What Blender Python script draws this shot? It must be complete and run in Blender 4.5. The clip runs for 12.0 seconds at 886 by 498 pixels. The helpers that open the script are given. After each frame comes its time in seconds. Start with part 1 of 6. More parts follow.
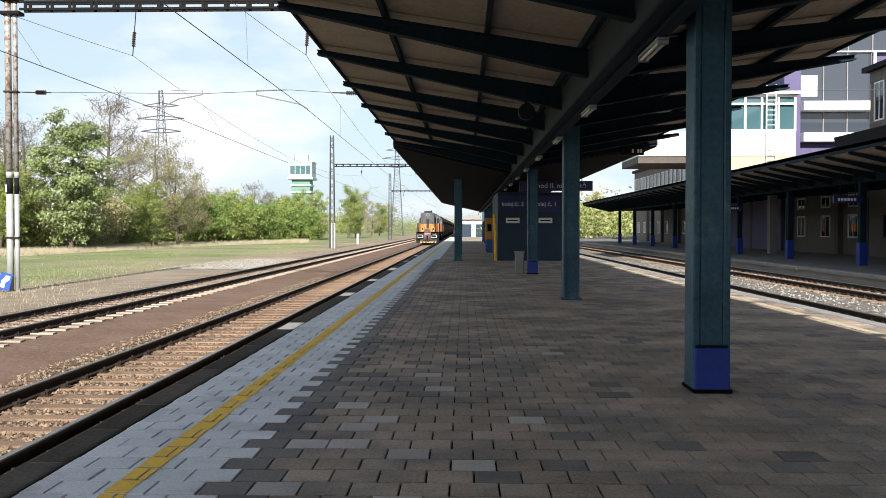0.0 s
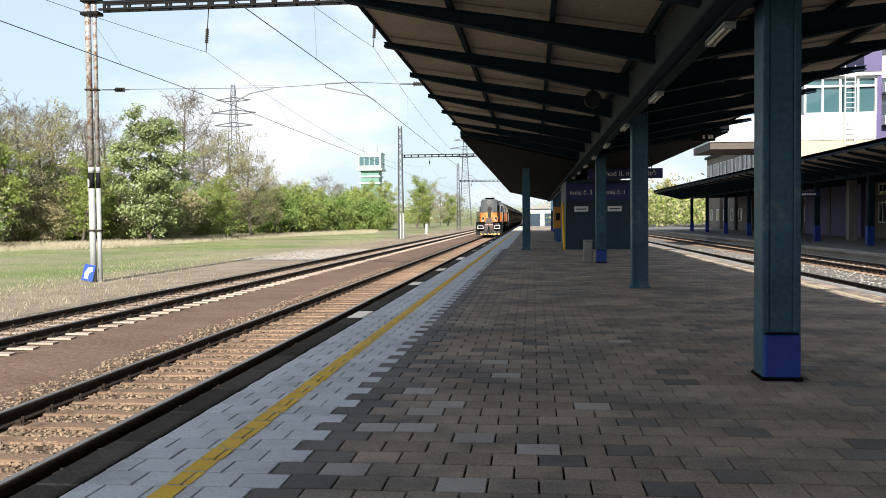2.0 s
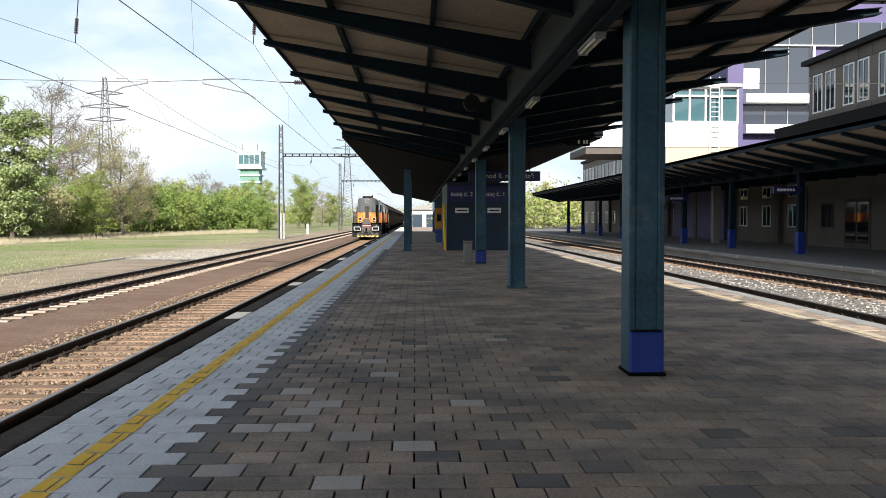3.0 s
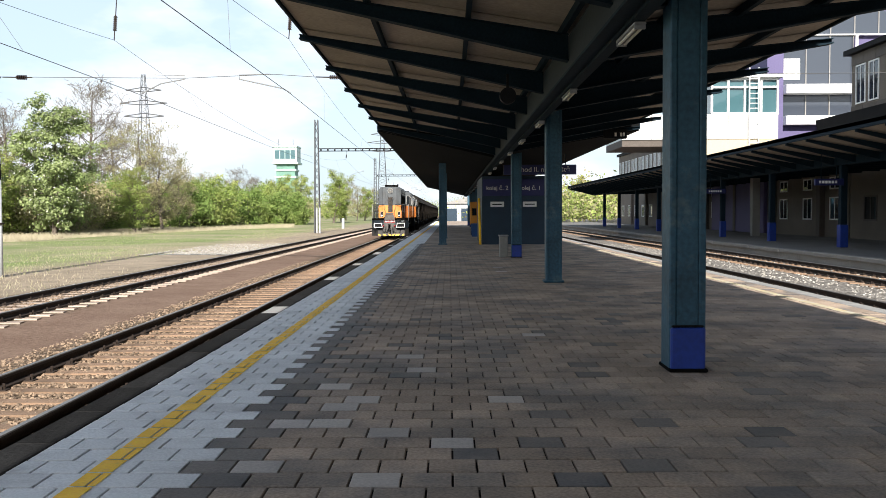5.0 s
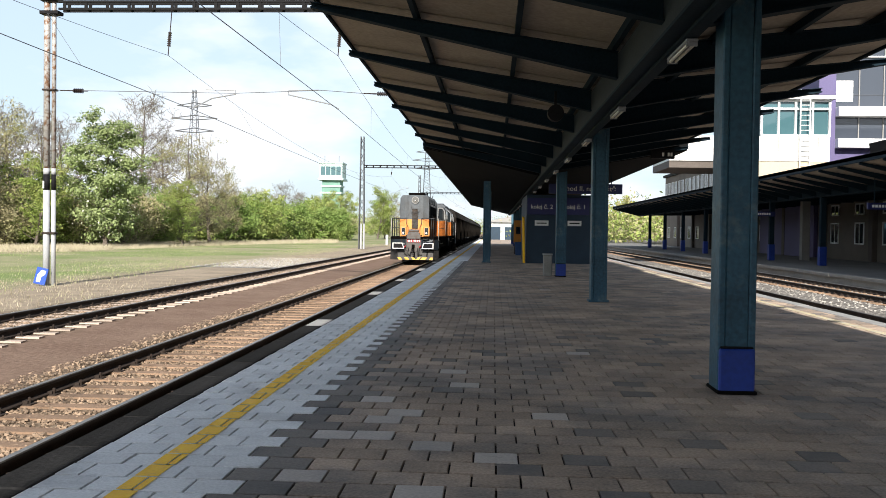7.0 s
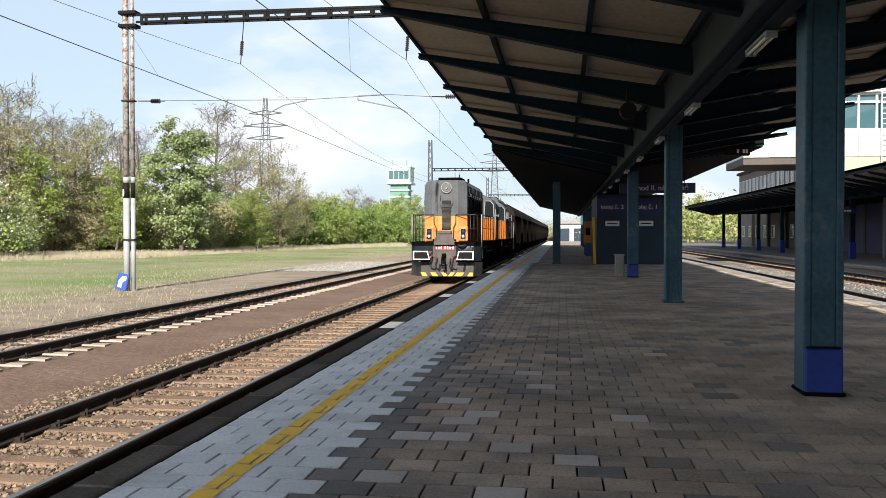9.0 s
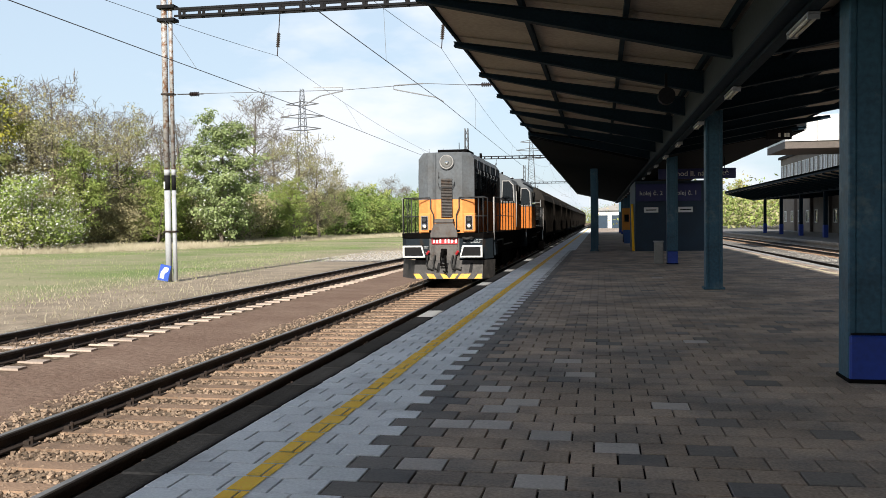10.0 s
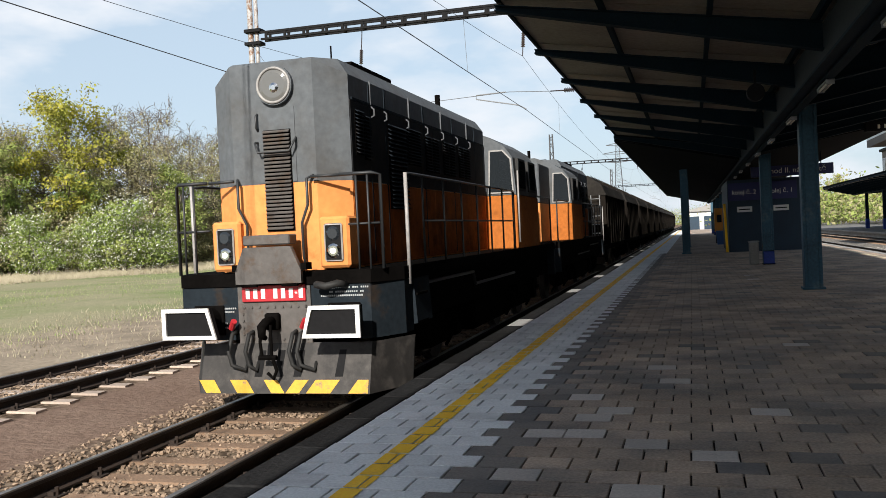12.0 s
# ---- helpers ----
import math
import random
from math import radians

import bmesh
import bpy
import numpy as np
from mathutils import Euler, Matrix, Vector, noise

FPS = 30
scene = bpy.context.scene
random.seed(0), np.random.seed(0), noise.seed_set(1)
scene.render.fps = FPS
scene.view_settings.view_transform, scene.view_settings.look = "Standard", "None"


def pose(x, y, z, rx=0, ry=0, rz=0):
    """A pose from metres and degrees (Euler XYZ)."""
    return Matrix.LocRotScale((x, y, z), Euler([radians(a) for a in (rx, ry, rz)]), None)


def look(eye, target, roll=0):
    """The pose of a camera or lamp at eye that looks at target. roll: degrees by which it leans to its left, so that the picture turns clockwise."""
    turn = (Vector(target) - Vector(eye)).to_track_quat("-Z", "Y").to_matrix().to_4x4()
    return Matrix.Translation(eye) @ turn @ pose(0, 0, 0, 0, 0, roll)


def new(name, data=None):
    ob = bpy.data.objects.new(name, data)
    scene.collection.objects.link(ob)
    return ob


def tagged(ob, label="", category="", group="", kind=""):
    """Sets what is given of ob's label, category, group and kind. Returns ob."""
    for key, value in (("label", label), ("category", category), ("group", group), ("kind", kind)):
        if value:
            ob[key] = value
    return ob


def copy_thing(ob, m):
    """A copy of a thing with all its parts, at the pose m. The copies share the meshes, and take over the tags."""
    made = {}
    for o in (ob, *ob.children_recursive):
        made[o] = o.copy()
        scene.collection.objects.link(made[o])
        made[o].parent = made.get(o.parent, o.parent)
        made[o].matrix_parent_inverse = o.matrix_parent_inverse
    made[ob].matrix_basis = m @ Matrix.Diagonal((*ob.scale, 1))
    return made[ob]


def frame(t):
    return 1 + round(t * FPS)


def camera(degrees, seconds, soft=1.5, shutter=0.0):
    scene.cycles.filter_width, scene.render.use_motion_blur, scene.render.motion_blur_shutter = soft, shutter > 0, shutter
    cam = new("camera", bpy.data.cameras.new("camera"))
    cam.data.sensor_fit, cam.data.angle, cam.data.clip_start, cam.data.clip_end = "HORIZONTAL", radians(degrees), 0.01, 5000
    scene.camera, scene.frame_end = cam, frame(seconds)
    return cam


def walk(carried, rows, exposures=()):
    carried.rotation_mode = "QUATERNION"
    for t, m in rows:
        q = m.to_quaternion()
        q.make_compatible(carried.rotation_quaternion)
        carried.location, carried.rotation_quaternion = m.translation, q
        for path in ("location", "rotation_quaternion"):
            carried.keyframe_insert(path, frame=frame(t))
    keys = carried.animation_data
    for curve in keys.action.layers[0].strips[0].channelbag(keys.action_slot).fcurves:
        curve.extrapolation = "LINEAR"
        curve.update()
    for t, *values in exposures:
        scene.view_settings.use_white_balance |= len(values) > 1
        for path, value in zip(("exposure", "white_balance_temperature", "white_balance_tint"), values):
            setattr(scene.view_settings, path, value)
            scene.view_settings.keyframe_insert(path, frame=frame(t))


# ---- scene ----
import itertools

# ================= camera =================
cam = camera(53.16, 12.0, soft=0.8)
PATH = [
    (0, (-0.006, 0.095, 1.587), (-0.486, 20.084, 1.13), -0.01),
    (0.5, (0.002, 0.023, 1.581), (-0.357, 20.01, 0.959), -0.45),
    (1, (0.01, 0.024, 1.577), (-1.533, 19.955, 0.953), -0.05),
    (1.5, (0.022, 0.035, 1.577), (-1.86, 19.94, 1.081), -0.45),
    (2, (0.031, -0.017, 1.576), (-1.997, 19.869, 0.897), -0.55),
    (2.5, (0.042, -0.015, 1.574), (-1.301, 19.917, 0.636), -0.15),
    (3, (0.067, -0.099, 1.575), (0.693, 19.88, 0.896), -0.05),
    (5, (0.048, -0.02, 1.578), (-0.114, 19.963, 0.766), -0.27),
    (5.5, (0.041, -0.029, 1.579), (-0.103, 19.963, 1.039), 0.52),
    (6, (0.04, -0.031, 1.583), (-0.539, 19.956, 1.119), 0.07),
    (6.5, (0.035, -0.021, 1.578), (-0.574, 19.968, 1.36), -0.55),
    (6.7, (0.03, -0.014, 1.557), (-0.817, 19.965, 1.196), 0.04),
    (8.3, (-0.039, 0.011, 1.521), (-1.859, 19.923, 1.047), 1.04),
    (8.5, (-0.04, 0.024, 1.516), (-2.241, 19.896, 1.02), 0.85),
    (9, (-0.042, 0.022, 1.522), (-2.706, 19.84, 1.166), -0.00),
    (9.5, (-0.044, 0.028, 1.531), (-3.296, 19.757, 1.078), 0.02),
    (10, (-0.047, 0.008, 1.526), (-3.542, 19.69, 0.916), -0.63),
    (10.5, (-0.039, 0.013, 1.53), (-3.449, 19.718, 1.228), -1.46),
    (11, (-0.033, 0.002, 1.539), (-3.817, 19.636, 1.137), -2.08),
    (11.5, (-0.032, -0.012, 1.547), (-4.604, 19.457, 1.359), -2.36),
    (12, (-0.03, -0.016, 1.541), (-5.456, 19.231, 1.188), -2.72),
]
walk(cam, [(t, look(eye, target, roll)) for t, eye, target, roll in PATH],
     exposures=[(0.0, 0.68), (2.5, 0.71), (4.0, 0.79), (5.5, 0.83), (6.7, 0.79), (8.5, 0.67), (10.5, 0.56), (12.0, 0.46)])

# ================= light =================
SUN_WAY = Vector((-0.018, 1.7, -1.0)).normalized()     # the way the sunlight travels
world = bpy.data.worlds.new("world")
scene.world = world
world.use_nodes = True
wn, wl = world.node_tree.nodes, world.node_tree.links
wn.clear()
w_out = wn.new("ShaderNodeOutputWorld")
w_bg = wn.new("ShaderNodeBackground")
w_sky = wn.new("ShaderNodeTexSky")
w_sky.sky_type = "NISHITA"
w_sky.sun_disc = False
w_sky.sun_elevation = math.asin(-SUN_WAY.z)
w_sky.sun_rotation = math.atan2(-SUN_WAY.x, -SUN_WAY.y)
w_sky.air_density, w_sky.dust_density, w_sky.ozone_density = 1.0, 1.5, 1.0
w_tc = wn.new("ShaderNodeTexCoord")
w_map = wn.new("ShaderNodeMapping")
w_map.inputs["Scale"].default_value = (1.0, 1.0, 2.6)
w_noise = wn.new("ShaderNodeTexNoise")
w_noise.inputs["Scale"].default_value = 2.6
w_noise.inputs["Detail"].default_value = 6
w_noise.inputs["Roughness"].default_value = 0.55
w_ramp = wn.new("ShaderNodeValToRGB")
w_ramp.color_ramp.elements[0].position, w_ramp.color_ramp.elements[1].position = 0.47, 0.60
w_mix = wn.new("ShaderNodeMix")
w_mix.data_type = "RGBA"
w_mix.inputs[7].default_value = (8.3, 8.7, 9.3, 1)
w_bg.inputs["Strength"].default_value = 0.078
w_sep = wn.new("ShaderNodeSeparateXYZ")
w_low = wn.new("ShaderNodeMapRange")                      # haze and cloud thin out towards the zenith
w_low.interpolation_type = "SMOOTHSTEP"
w_low.inputs["From Min"].default_value, w_low.inputs["From Max"].default_value = 0.30, 0.75
w_low.inputs["To Min"].default_value, w_low.inputs["To Max"].default_value = 1.0, 0.12
w_haze = wn.new("ShaderNodeMix")
w_haze.data_type = "RGBA"
w_haze.inputs[7].default_value = (6.6, 8.0, 9.4, 1)
w_hf = wn.new("ShaderNodeMath")
w_hf.operation = "MULTIPLY"
w_hf.inputs[1].default_value = 0.66
w_cf = wn.new("ShaderNodeMath")
w_cf.operation = "MULTIPLY"
wl.new(w_tc.outputs["Generated"], w_map.inputs["Vector"])
wl.new(w_tc.outputs["Generated"], w_sep.inputs[0])
wl.new(w_sep.outputs[2], w_low.inputs["Value"])
wl.new(w_low.outputs[0], w_hf.inputs[0])
wl.new(w_map.outputs["Vector"], w_noise.inputs["Vector"])
wl.new(w_noise.outputs["Fac"], w_ramp.inputs["Fac"])
wl.new(w_ramp.outputs["Color"], w_cf.inputs[0])
wl.new(w_low.outputs[0], w_cf.inputs[1])
wl.new(w_sky.outputs["Color"], w_haze.inputs[6])
wl.new(w_hf.outputs[0], w_haze.inputs[0])
wl.new(w_haze.outputs[2], w_mix.inputs[6])
wl.new(w_cf.outputs[0], w_mix.inputs[0])
wl.new(w_mix.outputs[2], w_bg.inputs["Color"])
wl.new(w_bg.outputs["Background"], w_out.inputs["Surface"])
sun = new("sun", bpy.data.lights.new("sun", "SUN"))
sun.data.energy, sun.data.angle, sun.data.color = 5.0, radians(0.6), (1.0, 0.94, 0.85)
sun.matrix_world = look((0, 0, 60), Vector((0, 0, 60)) + SUN_WAY)


# ================= materials =================
def material(name, color, rough=0.7, metal=0.0, grain=30.0, stain_shade=1.5, vary=0.25, bump=0.2, island=0.0, spec=0.5, second=None, second_at=(0.5, 0.7), second_scale=2.0, place=False):
    """Paint, stone, soil or metal with fine grain, broad stains and an optional second colour in patches."""
    m = bpy.data.materials.new(name)
    m.use_nodes = True
    n, l = m.node_tree.nodes, m.node_tree.links
    b = n["Principled BSDF"]
    b.inputs["Roughness"].default_value, b.inputs["Metallic"].default_value = rough, metal
    b.inputs["Specular IOR Level"].default_value = spec
    tc = n.new("ShaderNodeTexCoord")
    fine, broad = n.new("ShaderNodeTexNoise"), n.new("ShaderNodeTexNoise")
    fine.inputs["Scale"].default_value, broad.inputs["Scale"].default_value = grain, stain_shade
    fine.inputs["Detail"].default_value, broad.inputs["Detail"].default_value = 6, 5
    where = n.new("ShaderNodeNewGeometry").outputs["Position"] if place else tc.outputs["Object"]
    for t in (fine, broad):
        l.new(where, t.inputs["Vector"])
    add = n.new("ShaderNodeMath")
    l.new(fine.outputs["Fac"], add.inputs[0])
    l.new(broad.outputs["Fac"], add.inputs[1])
    value = add.outputs[0]
    span = n.new("ShaderNodeMapRange")
    span.inputs["From Min"].default_value, span.inputs["From Max"].default_value = 0.6, 1.4
    span.inputs["To Min"].default_value, span.inputs["To Max"].default_value = 1 - vary, 1 + vary
    l.new(value, span.inputs["Value"])
    tone = span.outputs[0]
    if island:
        geo, info, mix, fr = n.new("ShaderNodeNewGeometry"), n.new("ShaderNodeObjectInfo"), n.new("ShaderNodeMath"), n.new("ShaderNodeMath")
        fr.operation = "FRACT"
        l.new(geo.outputs["Random Per Island"], mix.inputs[0])
        l.new(info.outputs["Random"], mix.inputs[1])
        l.new(mix.outputs[0], fr.inputs[0])
        mr = n.new("ShaderNodeMapRange")
        mr.inputs["To Min"].default_value, mr.inputs["To Max"].default_value = 1 - island, 1 + island
        l.new(fr.outputs[0], mr.inputs["Value"])
        mul = n.new("ShaderNodeMath")
        mul.operation = "MULTIPLY"
        l.new(tone, mul.inputs[0])
        l.new(mr.outputs[0], mul.inputs[1])
        tone = mul.outputs[0]
    base = n.new("ShaderNodeRGB")
    base.outputs[0].default_value = (*color, 1)
    col = base.outputs[0]
    if second:
        pn, pr, pm = n.new("ShaderNodeTexNoise"), n.new("ShaderNodeMapRange"), n.new("ShaderNodeMix")
        pn.inputs["Scale"].default_value, pn.inputs["Detail"].default_value, pn.inputs["Roughness"].default_value = second_scale, 8, 0.65
        l.new(where, pn.inputs["Vector"])
        pr.inputs["From Min"].default_value, pr.inputs["From Max"].default_value = second_at
        l.new(pn.outputs["Fac"], pr.inputs["Value"])
        pm.data_type = "RGBA"
        l.new(pr.outputs[0], pm.inputs[0])
        l.new(col, pm.inputs[6])
        pm.inputs[7].default_value = (*second, 1)
        col = pm.outputs[2]
    scale = n.new("ShaderNodeVectorMath")
    scale.operation = "SCALE"
    l.new(col, scale.inputs[0])
    l.new(tone, scale.inputs["Scale"])
    l.new(scale.outputs[0], b.inputs["Base Color"])
    if bump:
        bp = n.new("ShaderNodeBump")
        bp.inputs["Strength"].default_value, bp.inputs["Distance"].default_value = bump, 0.02
        l.new(fine.outputs["Fac"], bp.inputs["Height"])
        l.new(bp.outputs["Normal"], b.inputs["Normal"])
    return m


def glowing(name, color, strength):
    m = bpy.data.materials.new(name)
    m.use_nodes = True
    b = m.node_tree.nodes["Principled BSDF"]
    b.inputs["Base Color"].default_value = (*color, 1)
    b.inputs["Emission Color"].default_value, b.inputs["Emission Strength"].default_value = (*color, 1), strength
    return m


def leaf_material(name, color, second, vary=0.24):
    m = material(name, color, 0.6, 0, 0.8, 0.15, 0.2, 0, vary, 0.2, second, (0.45, 0.62), 0.35)
    b = m.node_tree.nodes["Principled BSDF"]
    b.inputs["Subsurface Weight"].default_value = 0.0
    t, mixer = m.node_tree.nodes.new("ShaderNodeBsdfTranslucent"), m.node_tree.nodes.new("ShaderNodeMixShader")
    mixer.inputs[0].default_value = 0.22
    src = b.inputs["Base Color"].links[0].from_socket
    m.node_tree.links.new(src, t.inputs["Color"])
    m.node_tree.links.new(b.outputs[0], mixer.inputs[1])
    m.node_tree.links.new(t.outputs[0], mixer.inputs[2])
    m.node_tree.links.new(mixer.outputs[0], m.node_tree.nodes["Material Output"].inputs["Surface"])
    return m


M = {}
M["tile_grey"] = material("pale_grey_paver", (0.80, 0.81, 0.81), 0.85, 0, 45, 0.8, 0.20, 0.25, 0.07, second=(0.52, 0.52, 0.52), second_at=(0.5, 0.72), second_scale=1.6, place=True)
M["tile_dark"] = material("dark_grey_paver", (0.215, 0.19, 0.17), 0.85, 0, 45, 0.9, 0.3, 0.25, 0.16, second=(0.14, 0.135, 0.135), second_at=(0.48, 0.66), second_scale=1.1, place=True)
M["tile_brown"] = material("brown_grey_paver", (0.42, 0.325, 0.252), 0.85, 0, 45, 0.7, 0.45, 0.3, 0.15, spec=0.3, second=(0.225, 0.198, 0.178), second_at=(0.44, 0.62), second_scale=0.75, place=True)
M["tile_pale"] = material("pale_brown_paver", (0.50, 0.45, 0.41), 0.85, 0, 45, 1.2, 0.25, 0.25, 0.12, second=(0.42, 0.385, 0.36), second_at=(0.5, 0.7), second_scale=1.5, place=True)
M["joint"] = material("paving_joint_sand", (0.016, 0.0145, 0.0135), 0.95, 0, 80, 2, 0.3, 0.3)
M["kerb"] = material("dark_concrete_kerb", (0.017, 0.017, 0.0175), 0.95, 0, 25, 2.5, 0.55, 0.4, 0.3, spec=0.03)
M["dull_black"] = material("dull_black_surface", (0.006, 0.0055, 0.005), 0.95, 0, 30, 1.2, 0.4, 0.4, spec=0.03)
M["kerb_light"] = material("pale_concrete_slab", (0.30, 0.30, 0.295), 0.9, 0, 40, 1.5, 0.2, 0.3)
M["yellow"] = material("yellow_road_paint", (1.0, 0.58, 0.010), 0.7, 0, 50, 3, 0.2, 0.1, second=(0.50, 0.38, 0.16), second_at=(0.60, 0.74), second_scale=9)
M["yellow_faded"] = material("faded_yellow_paint", (0.60, 0.50, 0.28), 0.8, 0, 50, 3, 0.2, 0.1, second=(0.52, 0.49, 0.42), second_at=(0.42, 0.6), second_scale=5)
M["concrete"] = material("concrete", (0.28, 0.27, 0.25), 0.9, 0, 30, 0.8, 0.3, 0.4)
M["steel_navy"] = material("dark_blue_steel_paint", (0.009, 0.021, 0.031), 0.75, 0, 25, 1.2, 0.35, 0.1, spec=0.12)
M["steel_teal"] = material("teal_blue_steel_paint", (0.026, 0.084, 0.128), 0.5, 0, 18, 1.6, 0.5, 0.12, spec=0.4, second=(0.085, 0.13, 0.15), second_at=(0.54, 0.68), second_scale=3.2)
M["base_blue"] = material("bright_blue_paint", (0.007, 0.036, 0.26), 0.5, 0, 18, 2.5, 0.3, 0.1, second=(0.03, 0.03, 0.05), second_at=(0.62, 0.75), second_scale=5)
M["beam_grey"] = material("dusty_grey_blue_steel", (0.022, 0.029, 0.032), 0.75, 0, 14, 0.8, 0.3, 0.08, spec=0.25)
M["panel"] = material("beige_roof_panel", (0.33, 0.285, 0.23), 0.85, 0, 14, 0.7, 0.3, 0.1)
M["soffit"] = material("near_black_boards", (0.010, 0.0105, 0.011), 0.9, 0, 14, 0.8, 0.3, 0.1, spec=0.05)
M["rail_side"] = material("rusty_rail", (0.026, 0.016, 0.011), 0.85, 0, 50, 3, 0.4, 0.4)
M["rail_head"] = material("worn_rail_head", (0.22, 0.195, 0.175), 0.38, 0.8, 20, 4, 0.3, 0.05)
M["sleeper"] = material("weathered_sleeper", (0.23, 0.150, 0.098), 0.9, 0, 30, 2, 0.35, 0.5, 0.25)
M["sleeper_pale"] = material("pale_concrete_sleeper", (0.43, 0.345, 0.285), 0.9, 0, 30, 2, 0.25, 0.3, 0.2)
M["stone"] = material("ballast_stone", (0.23, 0.165, 0.115), 0.9, 0, 20, 2, 0.3, 0.3, 0.5)
M["stone_grey"] = material("grey_ballast_stone", (0.36, 0.34, 0.31), 0.9, 0, 20, 2, 0.3, 0.3, 0.4)
M["black"] = material("black_matt_paint", (0.010, 0.010, 0.011), 0.7, 0, 20, 2, 0.3, 0.1, spec=0.12)
M["white"] = material("white_paint", (0.78, 0.78, 0.76), 0.6, 0, 20, 2, 0.1, 0.05)
M["white_dirty"] = material("dirty_white_paint", (0.37, 0.385, 0.40), 0.6, 0, 20, 2.5, 0.15, 0.1, second=(0.30, 0.27, 0.23), second_at=(0.55, 0.7), second_scale=4)
M["mast_rust"] = material("peeling_grey_steel", (0.36, 0.35, 0.34), 0.6, 0.2, 20, 2.5, 0.3, 0.2, second=(0.17, 0.09, 0.05), second_at=(0.48, 0.6), second_scale=6)
M["pylon_grey"] = material("dull_grey_pylon_steel", (0.085, 0.088, 0.094), 0.7, 0, 4, 0.5, 0.2, 0)
M["galv"] = material("galvanised_steel", (0.30, 0.31, 0.32), 0.5, 0.5, 20, 2, 0.25, 0.1)
M["wire"] = material("dull_copper_wire", (0.10, 0.10, 0.10), 0.6, 0.3, 20, 2, 0.1, 0)
M["insul"] = material("brown_porcelain", (0.03, 0.02, 0.018), 0.2, 0, 20, 2, 0.1, 0)


# ================= mesh tools =================
def box(bm, x0, x1, y0, y1, z0, z1, bevel=0.0):
    vs = [bm.verts.new(p) for p in itertools.product((x0, x1), (y0, y1), (z0, z1))]
    fs = [bm.faces.new([vs[i] for i in q]) for q in ((0, 1, 3, 2), (4, 6, 7, 5), (0, 4, 5, 1), (2, 3, 7, 6), (0, 2, 6, 4), (1, 5, 7, 3))]
    if bevel:
        bmesh.ops.bevel(bm, geom=list({e for f in fs for e in f.edges}), offset=bevel, segments=1, affect="EDGES", profile=0.5)
    return bm


def tube(bm, points, r, sides=8, cap=True):
    """A round bar along a line of points."""
    rings = []
    points = [Vector(p) for p in points]
    for i, p in enumerate(points):
        way = (points[min(i + 1, len(points) - 1)] - points[max(i - 1, 0)]).normalized()
        side = way.orthogonal().normalized() if not rings else (last - way * last.dot(way)).normalized()
        last = side
        up = way.cross(side)
        rad = r[i] if isinstance(r, (list, tuple)) else r
        rings.append([bm.verts.new(p + rad * (math.cos(a) * side + math.sin(a) * up)) for a in (2 * math.pi * k / sides for k in range(sides))])
    for a, b in zip(rings, rings[1:]):
        for k in range(sides):
            bm.faces.new((a[k], a[(k + 1) % sides], b[(k + 1) % sides], b[k]))
    if cap:
        bm.faces.new(rings[0][::-1])
        bm.faces.new(rings[-1])
    return bm


def prism(bm, outline, axis, a, b):
    """An outline of 2D points pushed from a to b along an axis; the outline's two numbers are the other axes in order."""
    def put(p, v):
        q = list(p)
        q.insert("xyz".index(axis), v)
        return bm.verts.new(q)
    lo, hi = [put(p, a) for p in outline], [put(p, b) for p in outline]
    bm.faces.new(lo[::-1])
    bm.faces.new(hi)
    for i in range(len(lo)):
        j = (i + 1) % len(lo)
        bm.faces.new((lo[i], lo[j], hi[j], hi[i]))
    return bm


def BM():
    return bmesh.new()


def mesh_of(name, bm, mats, smooth=False):
    bmesh.ops.recalc_face_normals(bm, faces=bm.faces)
    me = bpy.data.meshes.new(name)
    bm.to_mesh(me)
    bm.free()
    for m in mats if isinstance(mats, (list, tuple)) else (mats,):
        me.materials.append(m)
    if smooth:
        me.polygons.foreach_set("use_smooth", [True] * len(me.polygons))
    return me


def part(name, bm, mat, parent, label="", smooth=False):
    ob = new(name, mesh_of(name, bm, mat, smooth))
    ob.parent = parent
    return tagged(ob, label)


def piece(name, me, parent, m):
    ob = new(name, me)
    ob.parent = parent
    ob.matrix_basis = m
    return ob


def thing(name, label, category, group="", m=None, kind=""):
    ob = new(name)
    ob.empty_display_size = 0.3
    if m is not None:
        ob.matrix_basis = m
    return tagged(ob, label, category, group, kind)


def solid(name, bm, mat, label, category, group="", kind="", smooth=False):
    return tagged(new(name, mesh_of(name, bm, mat, smooth)), label, category, group, kind)


# ================= ground and tracks =================
RAIL_Z = -0.40
TRACKS = ((-4.77, RAIL_Z), (-9.45, -0.32), (8.70, RAIL_Z), (13.25, RAIL_Z))


def ground_height(x):
    knots = ((-2600, 0.0), (-70, -0.1), (-30, -0.35), (-12, -0.46), (-8, -0.52), (-6.2, -0.59), (7, -0.59), (60, -0.59), (2600, -0.3))
    for (a, za), (b, zb) in zip(knots, knots[1:]):
        if x <= b:
            return za + (zb - za) * (x - a) / (b - a)
    return knots[-1][1]


